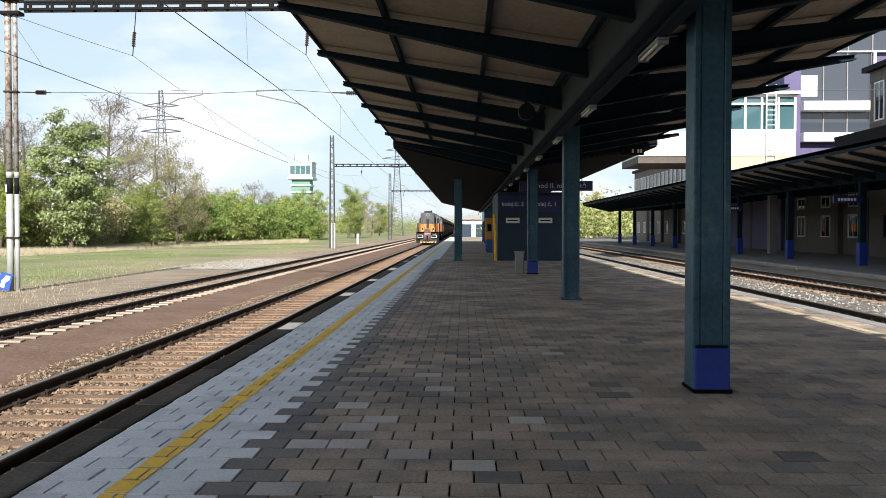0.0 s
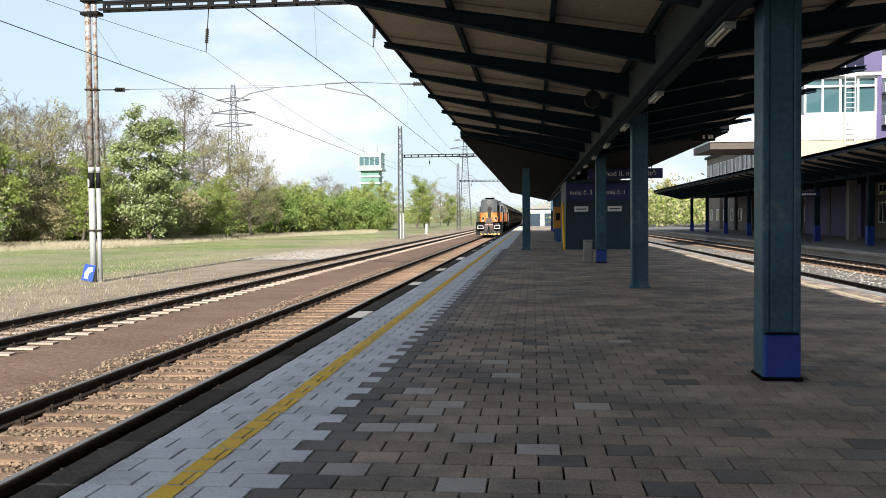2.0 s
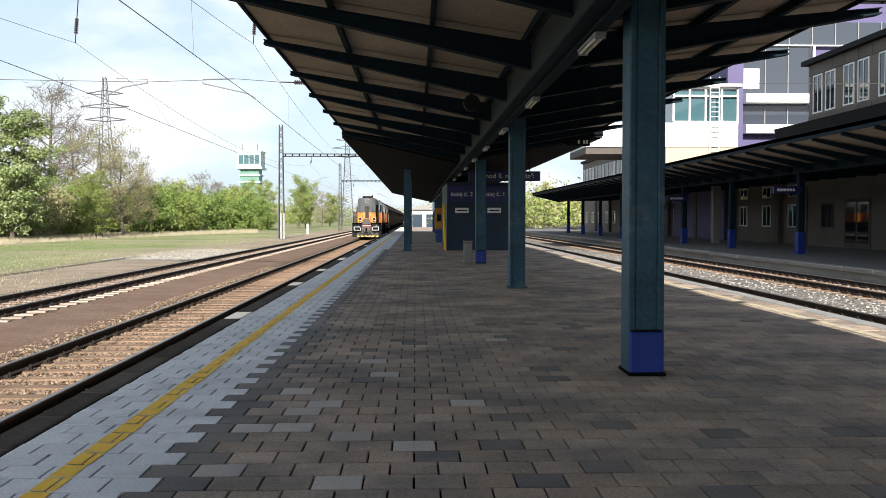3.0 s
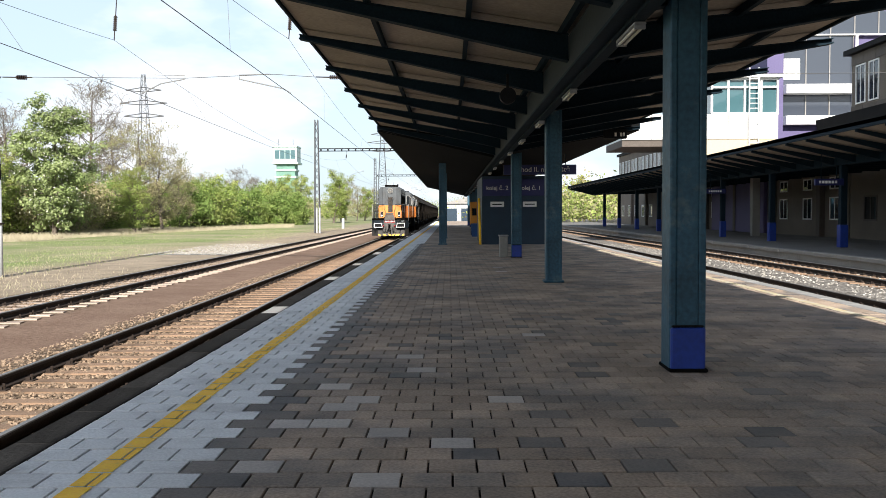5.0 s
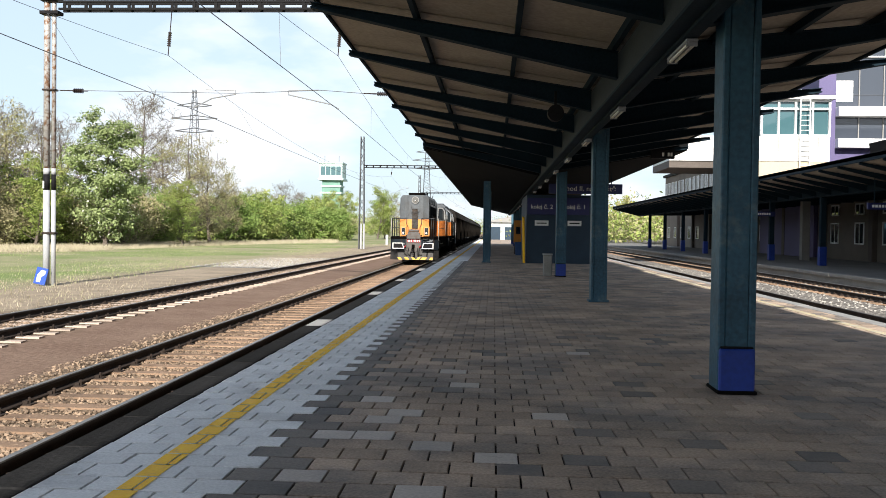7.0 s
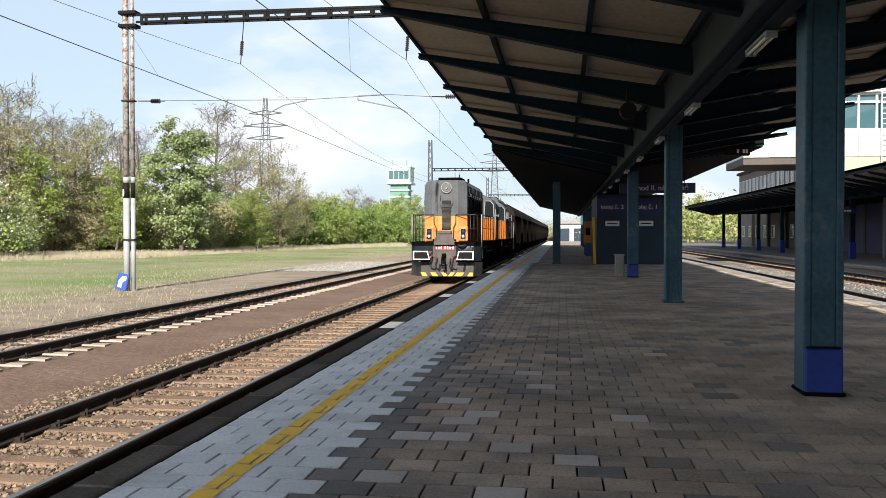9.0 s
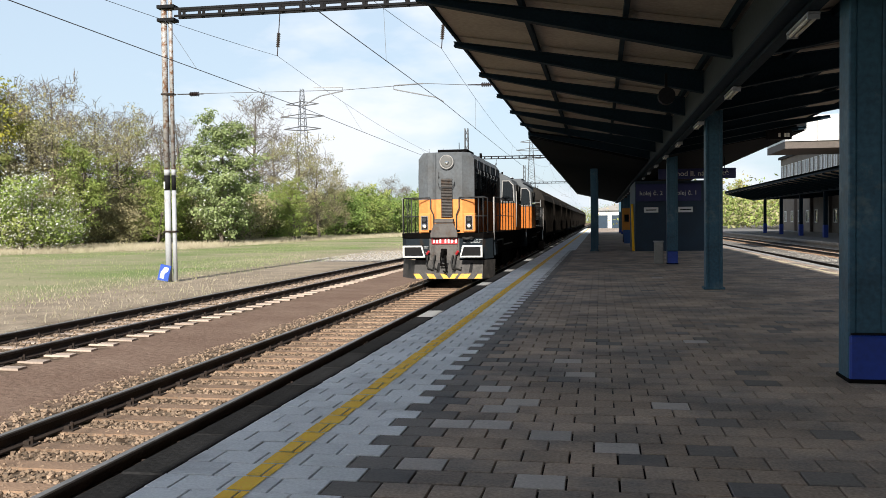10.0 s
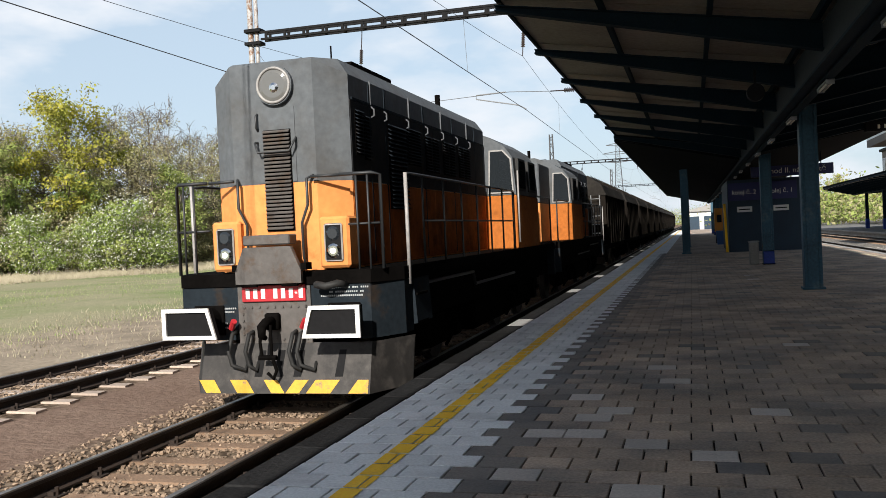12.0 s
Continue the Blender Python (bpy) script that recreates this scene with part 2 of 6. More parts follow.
def ground_material():
    """Meadow, dry verge, brown cinder and ballast, laid in strips along the rails with ragged borders."""
    m = bpy.data.materials.new("railway_ground")
    m.use_nodes = True
    n, l = m.node_tree.nodes, m.node_tree.links
    b = n["Principled BSDF"]
    b.inputs["Roughness"].default_value = 0.95
    b.inputs["Specular IOR Level"].default_value = 0.06
    tc, sep = n.new("ShaderNodeTexCoord"), n.new("ShaderNodeSeparateXYZ")
    l.new(tc.outputs["Object"], sep.inputs[0])

    def noise_of(scale, detail=6, rough=0.6):
        t = n.new("ShaderNodeTexNoise")
        t.inputs["Scale"].default_value, t.inputs["Detail"].default_value, t.inputs["Roughness"].default_value = scale, detail, rough
        l.new(tc.outputs["Object"], t.inputs["Vector"])
        return t.outputs["Fac"]

    def calc(op, a, c):
        t = n.new("ShaderNodeMath")
        t.operation = op
        for i, v in enumerate((a, c)):
            if isinstance(v, (int, float)):
                t.inputs[i].default_value = v
            else:
                l.new(v, t.inputs[i])
        return t.outputs[0]

    def ramp(value, lo, hi):
        t = n.new("ShaderNodeMapRange")
        t.inputs["From Min"].default_value, t.inputs["From Max"].default_value = lo, hi
        l.new(value, t.inputs["Value"])
        return t.outputs[0]

    def blend(f, a, c):
        t = n.new("ShaderNodeMix")
        t.data_type = "RGBA"
        l.new(f, t.inputs[0])
        for i, v in ((6, a), (7, c)):
            if isinstance(v, tuple):
                t.inputs[i].default_value = (*v, 1)
            else:
                l.new(v, t.inputs[i])
        return t.outputs[2]

    grain, patch, broad, wobble = noise_of(9.0, 8), noise_of(0.9), noise_of(0.10), noise_of(0.35)
    x = calc("ADD", sep.outputs[0], calc("MULTIPLY", calc("SUBTRACT", wobble, 0.5), 3.0))
    x_fine = calc("ADD", sep.outputs[0], calc("MULTIPLY", calc("SUBTRACT", patch, 0.5), 0.9))
    grass = blend(ramp(broad, 0.42, 0.60), (0.46, 0.43, 0.27), (0.27, 0.35, 0.135))
    grass = blend(ramp(patch, 0.58, 0.78), grass, (0.50, 0.42, 0.29))
    verge = blend(ramp(patch, 0.4, 0.6), (0.52, 0.43, 0.325), (0.40, 0.33, 0.25))
    cinder = blend(ramp(patch, 0.35, 0.65), (0.265, 0.178, 0.135), (0.34, 0.240, 0.185))
    ballast = blend(ramp(grain, 0.42, 0.60), (0.125, 0.088, 0.062), (0.34, 0.26, 0.19))
    pale = blend(ramp(grain, 0.42, 0.60), (0.20, 0.185, 0.165), (0.46, 0.43, 0.40))
    c = blend(ramp(x, -17.5, -14.5), grass, verge)
    c = blend(ramp(x_fine, -11.3, -10.9), c, ballast)
    c = blend(ramp(x_fine, -8.4, -8.1), c, cinder)
    c = blend(ramp(x_fine, -6.6, -6.3), c, ballast)
    c = blend(ramp(sep.outputs[0], 5.0, 5.1), c, pale)
    # slant-edged shadow on the track bed, painted as dark ballast between the rails
    stain_shade = calc("MULTIPLY", ramp(calc("ADD", sep.outputs[1], calc("MULTIPLY", x_fine, 3.0)), 37.5, 38.5), calc("MULTIPLY", ramp(x_fine, -5.6, -5.4), ramp(x_fine, -3.6, -3.8)))
    c = blend(stain_shade, c, (0.035, 0.030, 0.027))
    # canopy shadow painted black between the near rail and the platform wall
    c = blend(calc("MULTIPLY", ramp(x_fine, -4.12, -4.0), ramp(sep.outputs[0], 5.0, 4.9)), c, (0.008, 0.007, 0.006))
    far = blend(ramp(broad, 0.4, 0.6), (0.14, 0.15, 0.06), (0.20, 0.18, 0.10))
    c = blend(ramp(sep.outputs[0], 60, 61), c, far)
    tone = n.new("ShaderNodeVectorMath")
    tone.operation = "SCALE"
    l.new(c, tone.inputs[0])
    l.new(ramp(grain, -0.6, 1.1), tone.inputs["Scale"])
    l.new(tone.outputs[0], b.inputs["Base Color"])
    bp = n.new("ShaderNodeBump")
    bp.inputs["Strength"].default_value, bp.inputs["Distance"].default_value = 0.7, 0.05
    l.new(grain, bp.inputs["Height"])
    l.new(bp.outputs["Normal"], b.inputs["Normal"])
    return m


def build_ground():
    bm = BM()
    xs = [-2600, -900, -300, -120, -70, -50, -40, -30, -24, -18, -14, -12, -10, -8, -7, -6.2, -3, 0, 7, 20, 60, 120, 300, 900, 2600]
    ys = [-600, -100, -30, 0, 15, 30, 50, 80, 120, 200, 350, 700, 1500, 3500]
    grid = [[bm.verts.new((x, y, ground_height(x))) for y in ys] for x in xs]
    for a, b in zip(grid, grid[1:]):
        for k in range(len(ys) - 1):
            bm.faces.new((a[k], b[k], b[k + 1], a[k + 1]))
    solid("ground", bm, ground_material(), "meadow, dry verge, brown cinder and ballast beside the rails", "ground", kind="structure")


def rail_profile(bm, x, z, y0, y1, head):
    foot, web, hw = 0.068, 0.011, 0.036
    if head:
        outline = [(x - hw, z - 0.012), (x + hw, z - 0.012), (x + hw - 0.006, z), (x - hw + 0.006, z)]
    else:
        outline = [(x - foot, z - 0.16), (x + foot, z - 0.16), (x + foot, z - 0.145), (x + web, z - 0.12), (x + web, z - 0.05), (x + hw, z - 0.038),
                   (x + hw, z - 0.012), (x - hw, z - 0.012), (x - hw, z - 0.038), (x - web, z - 0.05), (x - web, z - 0.12), (x - foot, z - 0.145)]
    prism(bm, outline, "y", y0, y1)


def build_track(number, cx, z, y0, y1, sleeper_mat, pitch=0.62, half=1.25):
    t = thing(f"railway_track_{number}", "railway track with rusty worn rails on sleepers in ballast", "railway track", kind="structure")
    for side in (-0.7525, 0.7525):
        bm = BM()
        rail_profile(bm, cx + side, z, y0 - 12.4, y1, False)
        r = part("rail", bm, M["rail_side"], t, "rusty steel rail")
        bm = BM()
        rail_profile(bm, cx + side, z, y0 - 12.4, y1, True)
        part("running_surface", bm, M["rail_head"], r, "shiny worn rail head")
    rng = random.Random(number)
    bm = BM()
    box(bm, -half, half, -0.125, 0.125, -0.14, 0.0)
    for v in bm.verts:
        v.co.x += rng.uniform(-0.015, 0.015)
        if v.co.z > -0.1:
            v.co.y *= 0.86
    sl = mesh_of("sleeper", bm, sleeper_mat)
    bm = BM()
    for side in (-0.7525, 0.7525):
        box(bm, side - 0.17, side + 0.17, -0.07, 0.07, -0.005, 0.015)
        for k in (-1, 1):
            box(bm, side + k * 0.085 - 0.03, side + k * 0.085 + 0.03, -0.045, 0.045, 0.012, 0.05)
            tube(bm, [(side + k * 0.115, 0, 0.01), (side + k * 0.115, 0, 0.085)], 0.018, 6)
    fast = mesh_of("rail_fastening", bm, M["rail_side"])
    y = y0 + 0.3 - 20 * pitch
    count = 0
    while y < y1 and count < 296:
        m = pose(cx + rng.uniform(-0.03, 0.03), y, z - 0.165, 0, 0, rng.uniform(-0.8, 0.8))
        s = piece("sleeper", sl, t, m)
        if -1 < y < 60:
            piece("rail_fastening", fast, s, pose(0, 0, 0))
        y += pitch
        count += 1
    return t


def scatter_stones(name, label, zones, count, mat, seed, size=(0.025, 0.055)):
    """Loose stones, each an eight-sided lump, joined into one mesh."""
    rng = random.Random(seed)
    verts, faces = [], []
    corner = ((1, 0, 0), (-1, 0, 0), (0, 1, 0), (0, -1, 0), (0, 0, 1), (0, 0, -1))
    sides = ((0, 2, 4), (2, 1, 4), (1, 3, 4), (3, 0, 4), (2, 0, 5), (1, 2, 5), (3, 1, 5), (0, 3, 5))
    for _ in range(count):
        x0, x1, y0, y1, z = zones[rng.randrange(len(zones))]
        f = rng.random() ** 1.7
        x, y = rng.uniform(x0, x1), y0 + (y1 - y0) * f
        s = rng.uniform(*size)
        e = Euler((rng.random() * 6, rng.random() * 6, rng.random() * 6)).to_matrix()
        k = len(verts)
        for c in corner:
            v = e @ (Vector(c) * s * rng.uniform(0.7, 1.25))
            verts.append((x + v.x, y + v.y, z + s * 0.3 + v.z * 0.8))
        faces += [[k + i for i in q] for q in sides]
    me = bpy.data.meshes.new(name)
    me.from_pydata(verts, [], faces)
    me.materials.append(mat)
    return tagged(new(name, me), label, "gravel", kind="stuff")


build_ground()
build_track(1, *TRACKS[0], -2, 340, M["sleeper"])
build_track(2, *TRACKS[1], 3, 180, M["sleeper_pale"])
build_track(3, *TRACKS[2], 3, 175, M["sleeper"])
build_track(4, *TRACKS[3], 12, 185, M["sleeper"])
scatter_stones("ballast", "brown ballast stones between rusty rails", [(-5.45, -4.1, 3, 40, -0.59), (-6.6, -5.6, 4, 40, -0.585), (-5.45, -4.1, 3, 20, -0.59)], 15000, M["stone"], 5, (0.013, 0.036))
scatter_stones("verge_gravel", "pale loose gravel on the verge beside the track", [(-15.5, -11.0, 44, 60, -0.46), (-15.5, -11.0, 44, 60, -0.46), (-11, -10.4, 14, 60, -0.49)], 6000, M["stone_grey"], 6, (0.02, 0.05))
scatter_stones("track_ballast", "brown ballast stones between the rails of the second track", [(-10.1, -8.8, 10, 60, -0.50)], 4500, M["stone"], 9, (0.018, 0.042))
scatter_stones("pale_ballast", "pale grey ballast between the sunlit rails", [(9.6, 12.3, 14, 60, -0.6), (7.9, 9.4, 14, 50, -0.6), (12.4, 14.2, 20, 60, -0.6)], 5000, M["stone_grey"], 7)


# ================= platform =================
PLAT_L, PLAT_R, PLAT_Y0, PLAT_Y1 = -2.98, 7.05, -34.0, 172.0


def build_platform():
    bm = BM()
    box(bm, PLAT_L + 0.12, PLAT_R - 0.12, PLAT_Y0, PLAT_Y1, -0.62, -0.024)
    solid("pavement", bm, M["joint"], "long station platform bedding with dark joints", "platform", kind="structure")
    edge = thing("platform_edge", "dark concrete kerb slabs along the platform edge", "kerb", kind="structure")
    bm = BM()
    box(bm, -0.145, 0.145, 0.004, 0.996, -0.14, 0.0, 0.012)
    dark = mesh_of("kerb_slab", bm, M["kerb"])
    bm = BM()
    box(bm, -0.145, 0.145, 0.004, 0.996, -0.14, 0.0, 0.012)
    pale = mesh_of("kerb_slab", bm, M["kerb_light"])
    rng = random.Random(3)
    for k in range(110):
        y = -8.0 + k
        light = int(y) in (14, 21, 27, 34, 35, 43, 52, 60, 68)
        piece("kerb_slab", pale if light else dark, edge, pose(PLAT_L + 0.145, y, rng.uniform(-0.004, 0.004)))
        piece("kerb_slab", pale, edge, pose(PLAT_R - 0.165, y, rng.uniform(-0.004, 0.004)))
    bm = BM()
    for x in (PLAT_L + 0.145, PLAT_R - 0.165):
        box(bm, x - 0.145, x + 0.145, 102, PLAT_Y1, -0.14, 0.0)
        box(bm, x - 0.145, x + 0.145, PLAT_Y0, -8.0, -0.14, 0.0)
    part("far_kerb", bm, M["kerb"], edge)
    # wall coloured black to go with the shade painted beside the near rail
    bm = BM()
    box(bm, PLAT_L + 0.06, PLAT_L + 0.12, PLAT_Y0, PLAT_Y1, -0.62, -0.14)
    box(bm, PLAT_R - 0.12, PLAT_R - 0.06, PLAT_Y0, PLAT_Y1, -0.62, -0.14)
    part("platform_wall", bm, M["dull_black"], edge, "concrete platform side wall, coloured black as if shaded")


TILE_X, TILE_Y, TILE_L, TILE_END = 0.305, 0.283, -2.6875, 46.0
PALE_TILES = {(14, -1.31), (14, -1.01), (13, -0.55), (16, -1.01), (10, -1.31), (9, -0.55), (19, -1.16), (22, -0.40), (12, -0.10), (17, 0.36), (25, -0.55), (31, 0.97)}


def tile_kind(x, odd, rng):
    if x < -1.70:
        return "tile_grey"
    if x < -1.40:
        return "tile_dark"
    u = rng.random()
    if u < 0.005 and x < 1.5:
        return "tile_pale"
    return "tile_dark" if u < 0.07 else "tile_brown"


def build_paving():
    """Half-bond pavers; the ones that lie nearest are pieces of their own."""
    rng = random.Random(11)
    paving = thing("paving", "half-bond pavers, pale grey strip beside brown-grey field", "paving", kind="structure")
    shapes = {}
    for kind in ("tile_grey", "tile_dark", "tile_brown", "tile_pale"):
        bm = BM()
        g = 0.0066
        box(bm, g, TILE_X - g, 0.0090, TILE_Y - 0.0090, -0.04, 0.0)
        top = [v for v in bm.verts if v.co.z > -0.01]
        for v in top:
            v.co.z = -0.003
        cap = [bm.verts.new((v.co.x + (0.004 if v.co.x < 0.1 else -0.004), v.co.y + (0.004 if v.co.y < 0.1 else -0.004), 0.0)) for v in top]
        bm.verts.ensure_lookup_table()
        order = sorted(range(4), key=lambda i: math.atan2(top[i].co.y - 0.145, top[i].co.x - 0.15))
        bmesh.ops.delete(bm, geom=[f for f in bm.faces if all(v in top for v in f.verts)], context="FACES_ONLY")
        bm.faces.new([cap[i] for i in order])
        for a, b in zip(order, order[1:] + order[:1]):
            bm.faces.new((top[a], top[b], cap[b], cap[a]))
        shapes[kind] = mesh_of("paver", bm, M[kind])
    lists = {k: ([], []) for k in shapes}
    data = {k: ([v.co.copy() for v in s.vertices], [tuple(p.vertices) for p in s.polygons]) for k, s in shapes.items()}
    single = 0
    row = -30
    y = 2.487 + row * TILE_Y
    while y < TILE_END:
        odd = row % 2
        x = TILE_L - (0 if odd else TILE_X / 2)
        while x < PLAT_R - 0.34:
            x0, x1 = max(x, TILE_L), min(x + TILE_X, PLAT_R - 0.335)
            if x1 - x0 > 0.05:
                kind = tile_kind(x, odd, rng)
                if any(r == row and abs(x - px) < 0.1 for r, px in PALE_TILES):
                    kind = "tile_pale"
                m = Matrix.Translation((x0, y, rng.uniform(-0.003, 0.0015))) @ Matrix.Rotation(rng.uniform(-0.006, 0.006), 4, rng.choice("XY")) @ Matrix.Diagonal(((x1 - x0) / TILE_X, 1, 1, 1))
                if 4.6 < y < 9.6 and -2.8 < x < 2.2 and single < 298:
                    piece("paver", shapes[kind], paving, m)
                    single += 1
                else:
                    vs, fs = lists[kind]
                    k = len(vs)
                    vs += [m @ v for v in data[kind][0]]
                    fs += [[k + i for i in f] for f in data[kind][1]]
            x += TILE_X
        y += TILE_Y
        row += 1
    for kind, (vs, fs) in lists.items():
        me = bpy.data.meshes.new("paver_field")
        me.from_pydata(vs, [], fs)
        me.materials.append(M[kind])
        ob = new("paver_field", me)
        ob.parent = paving
        tagged(ob, kind="stuff")
    for name, x0, x1, kind in (("far_paving", -1.3, PLAT_R - 0.335, "tile_brown"), ("far_strip", TILE_L, -1.3, "tile_grey")):
        bm = BM()
        box(bm, x0, x1, y, PLAT_Y1, -0.04, 0.0)
        part(name, bm, M[kind], paving)
        bm = BM()
        box(bm, x0, x1, PLAT_Y0, 2.485 - 30 * TILE_Y, -0.04, 0.0)
        part(name, bm, M[kind], paving)
    # painted lines: one dab of paint on each course of pavers, so that the joints stay open
    for x in (-2.10, 6.25):
        bm = BM()
        yy, odd = 2.487 - 30 * TILE_Y, 0
        while yy < TILE_END:
            w, dx = 0.078 + rng.uniform(-0.005, 0.005), rng.uniform(-0.005, 0.005)
            cuts = [(x - w + dx, x + w + dx)]
            if x < 0 and odd:
                seam = TILE_L + 2 * TILE_X
                cuts = [(x - w + dx, seam - 0.0065), (seam + 0.0065, x + w + dx)]
            for x0, x1 in cuts:
                bm.faces.new([bm.verts.new(p) for p in ((x0, yy + 0.010, 0.0035), (x1, yy + 0.010, 0.0035), (x1, yy + TILE_Y - 0.010, 0.0035), (x0, yy + TILE_Y - 0.010, 0.0035))])
            yy += TILE_Y
            odd = 1 - odd
        for y0, y1 in ((PLAT_Y0, 2.487 - 30 * TILE_Y), (TILE_END + 0.3, PLAT_Y1)):
            bm.faces.new([bm.verts.new(p) for p in ((x - 0.075, y0, 0.0035), (x + 0.075, y0, 0.0035), (x + 0.075, y1, 0.0035), (x - 0.075, y1, 0.0035))])
        part("safety_line", bm, M["yellow" if x < 0 else "yellow_faded"], paving, "worn yellow painted safety line" if x < 0 else "faded yellow safety line")


# ================= canopy =================
COL_X = 2.35
COL_Y = [8.86 + 11.2 * k for k in range(-3, 10)]
EAVE_L, EAVE_R = -2.61, 6.13
ROOF_MID, EDGE_L, EDGE_R = 4.10, 4.90, 4.56
BAY_L, BAY_R = 3.36, 2.97
SOFFIT_L, SOFFIT_R = 33.4, 29.9


def roof_z(x):
    half, edge = (COL_X - EAVE_L, EDGE_L) if x < COL_X else (EAVE_R - COL_X, EDGE_R)
    return ROOF_MID + (edge - ROOF_MID) * abs(x - COL_X) / half


def build_canopy():
    c = thing("platform_canopy", "long platform roof, dark blue steel rafters under beige panels", "canopy", kind="structure")
    y0, y1 = 15.96 - 13 * BAY_L, 15.96 + 27 * BAY_L
    for xe in (EAVE_L, EAVE_R):
        s = 1 if xe > COL_X else -1
        bay = BAY_L if s < 0 else BAY_R
        for y in np.arange(15.96 - 13 * bay if s < 0 else 14.87 - 14 * bay, y1 - 0.1, bay):
            bm = BM()
            xs = sorted((COL_X, xe - s * 0.03))
            zt = {x: roof_z(x) for x in xs}
            x_a, x_b = xs
            prism(bm, [(x_a, zt[x_a]), (x_b, zt[x_b]), (x_b, zt[x_b] + 0.012), (x_a, zt[x_a] + 0.012)], "y", y + 0.02, min(y + bay - 0.02, y1))
            part("roof_panel", bm, M["panel"], c)
        bm = BM()
        ze = roof_z(xe)
        prism(bm, [(xe - 0.02, ze - 0.05), (xe + 0.02, ze - 0.05), (xe + 0.02, ze + 0.06), (xe - 0.02, ze + 0.06)], "y", y0, y1)
        part("eave_trim", bm, M["steel_navy"], c)
        for f in (0.14, 0.41, 0.70):
            x = COL_X + (xe - COL_X) * f
            z = roof_z(x)
            bm = BM()
            box(bm, x - 0.035, x + 0.035, y0, y1, z - 0.12, z - 0.003)
            part("purlin", bm, M["steel_navy"], c)
    bm = BM()
    for a, b in ((EAVE_L, COL_X), (COL_X, EAVE_R)):
        prism(bm, [(a, roof_z(a) + 0.016), (b, roof_z(b) + 0.016), (b, roof_z(b) + 0.05), (a, roof_z(a) + 0.05)], "y", y0, y1)
    part("roof_deck", bm, M["black"], c, "dark felt roof covering")
    # main beam beside the columns, with a bottom flange
    for x in (1.74, 2.02):
        bm = BM()
        box(bm, x - 0.012, x + 0.012, y0, y1, 3.58, 4.06)
        part("main_beam", bm, M["beam_grey"] if x < 1.9 else M["steel_navy"], c)
    bm = BM()
    box(bm, 1.70, 2.06, y0, y1, 3.54, 3.577)
    part("beam_flange", bm, M["steel_navy"], c)
    # tapered rafters
    for s, xe in ((-1, EAVE_L), (1, EAVE_R)):
        x_in, x_out = (1.725 if s < 0 else 2.035), (xe - 0.02 if s < 0 else 6.40)
        bm = BM()
        zi, zo = roof_z(x_in) - 0.125, roof_z(xe) - 0.125
        deep = 0.36 if s < 0 else 0.42
        web = [(x_in, zi), (x_in, zi - deep), (x_out, zo - 0.07), (x_out, zo)]
        prism(bm, web, "y", -0.008, 0.008)
        for dz0, dz1, a, b in ((-0.012, 0.012, zi - deep, zo - 0.07), (-0.006, 0.006, zi, zo)):
            prism(bm, [(x_in, a + dz0), (x_out, b + dz0), (x_out, b + dz1), (x_in, a + dz1)], "y", -0.09, 0.09)
        me = mesh_of("rafter", bm, M["steel_navy"])
        for y in np.arange(y0, y1 - 0.2, BAY_L) if s < 0 else np.arange(14.87 - 14 * BAY_R, y1 - 0.2, BAY_R):
            piece("rafter", me, c, pose(0, y, 0))
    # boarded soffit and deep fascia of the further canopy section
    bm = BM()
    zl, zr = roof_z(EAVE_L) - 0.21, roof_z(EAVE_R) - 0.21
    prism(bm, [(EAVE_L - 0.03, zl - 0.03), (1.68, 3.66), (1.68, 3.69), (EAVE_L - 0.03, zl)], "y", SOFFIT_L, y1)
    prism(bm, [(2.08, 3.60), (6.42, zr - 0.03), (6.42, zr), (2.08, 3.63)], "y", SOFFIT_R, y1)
    part("soffit", bm, M["soffit"], c, "near-black boarded soffit")
    for x, z0, z1, start in ((EAVE_L - 0.05, zl - 0.05, EDGE_L + 0.06, SOFFIT_L), (6.43, 4.38, 4.78, SOFFIT_R)):
        bm = BM()
        box(bm, x - 0.018, x + 0.018, start, y1, z0, z1)
        part("fascia", bm, M["steel_navy"], c)
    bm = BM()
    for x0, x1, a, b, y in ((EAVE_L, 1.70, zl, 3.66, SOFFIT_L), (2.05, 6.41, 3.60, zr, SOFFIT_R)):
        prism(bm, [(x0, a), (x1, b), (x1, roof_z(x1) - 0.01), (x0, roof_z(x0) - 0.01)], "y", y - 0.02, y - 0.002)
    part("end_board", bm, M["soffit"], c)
    # lamp rail under the beam's track side
    bm = BM()
    box(bm, 1.88, 2.02, y0, y1, 3.50, 3.538)
    part("lamp_rail", bm, M["steel_navy"], c)
    return c


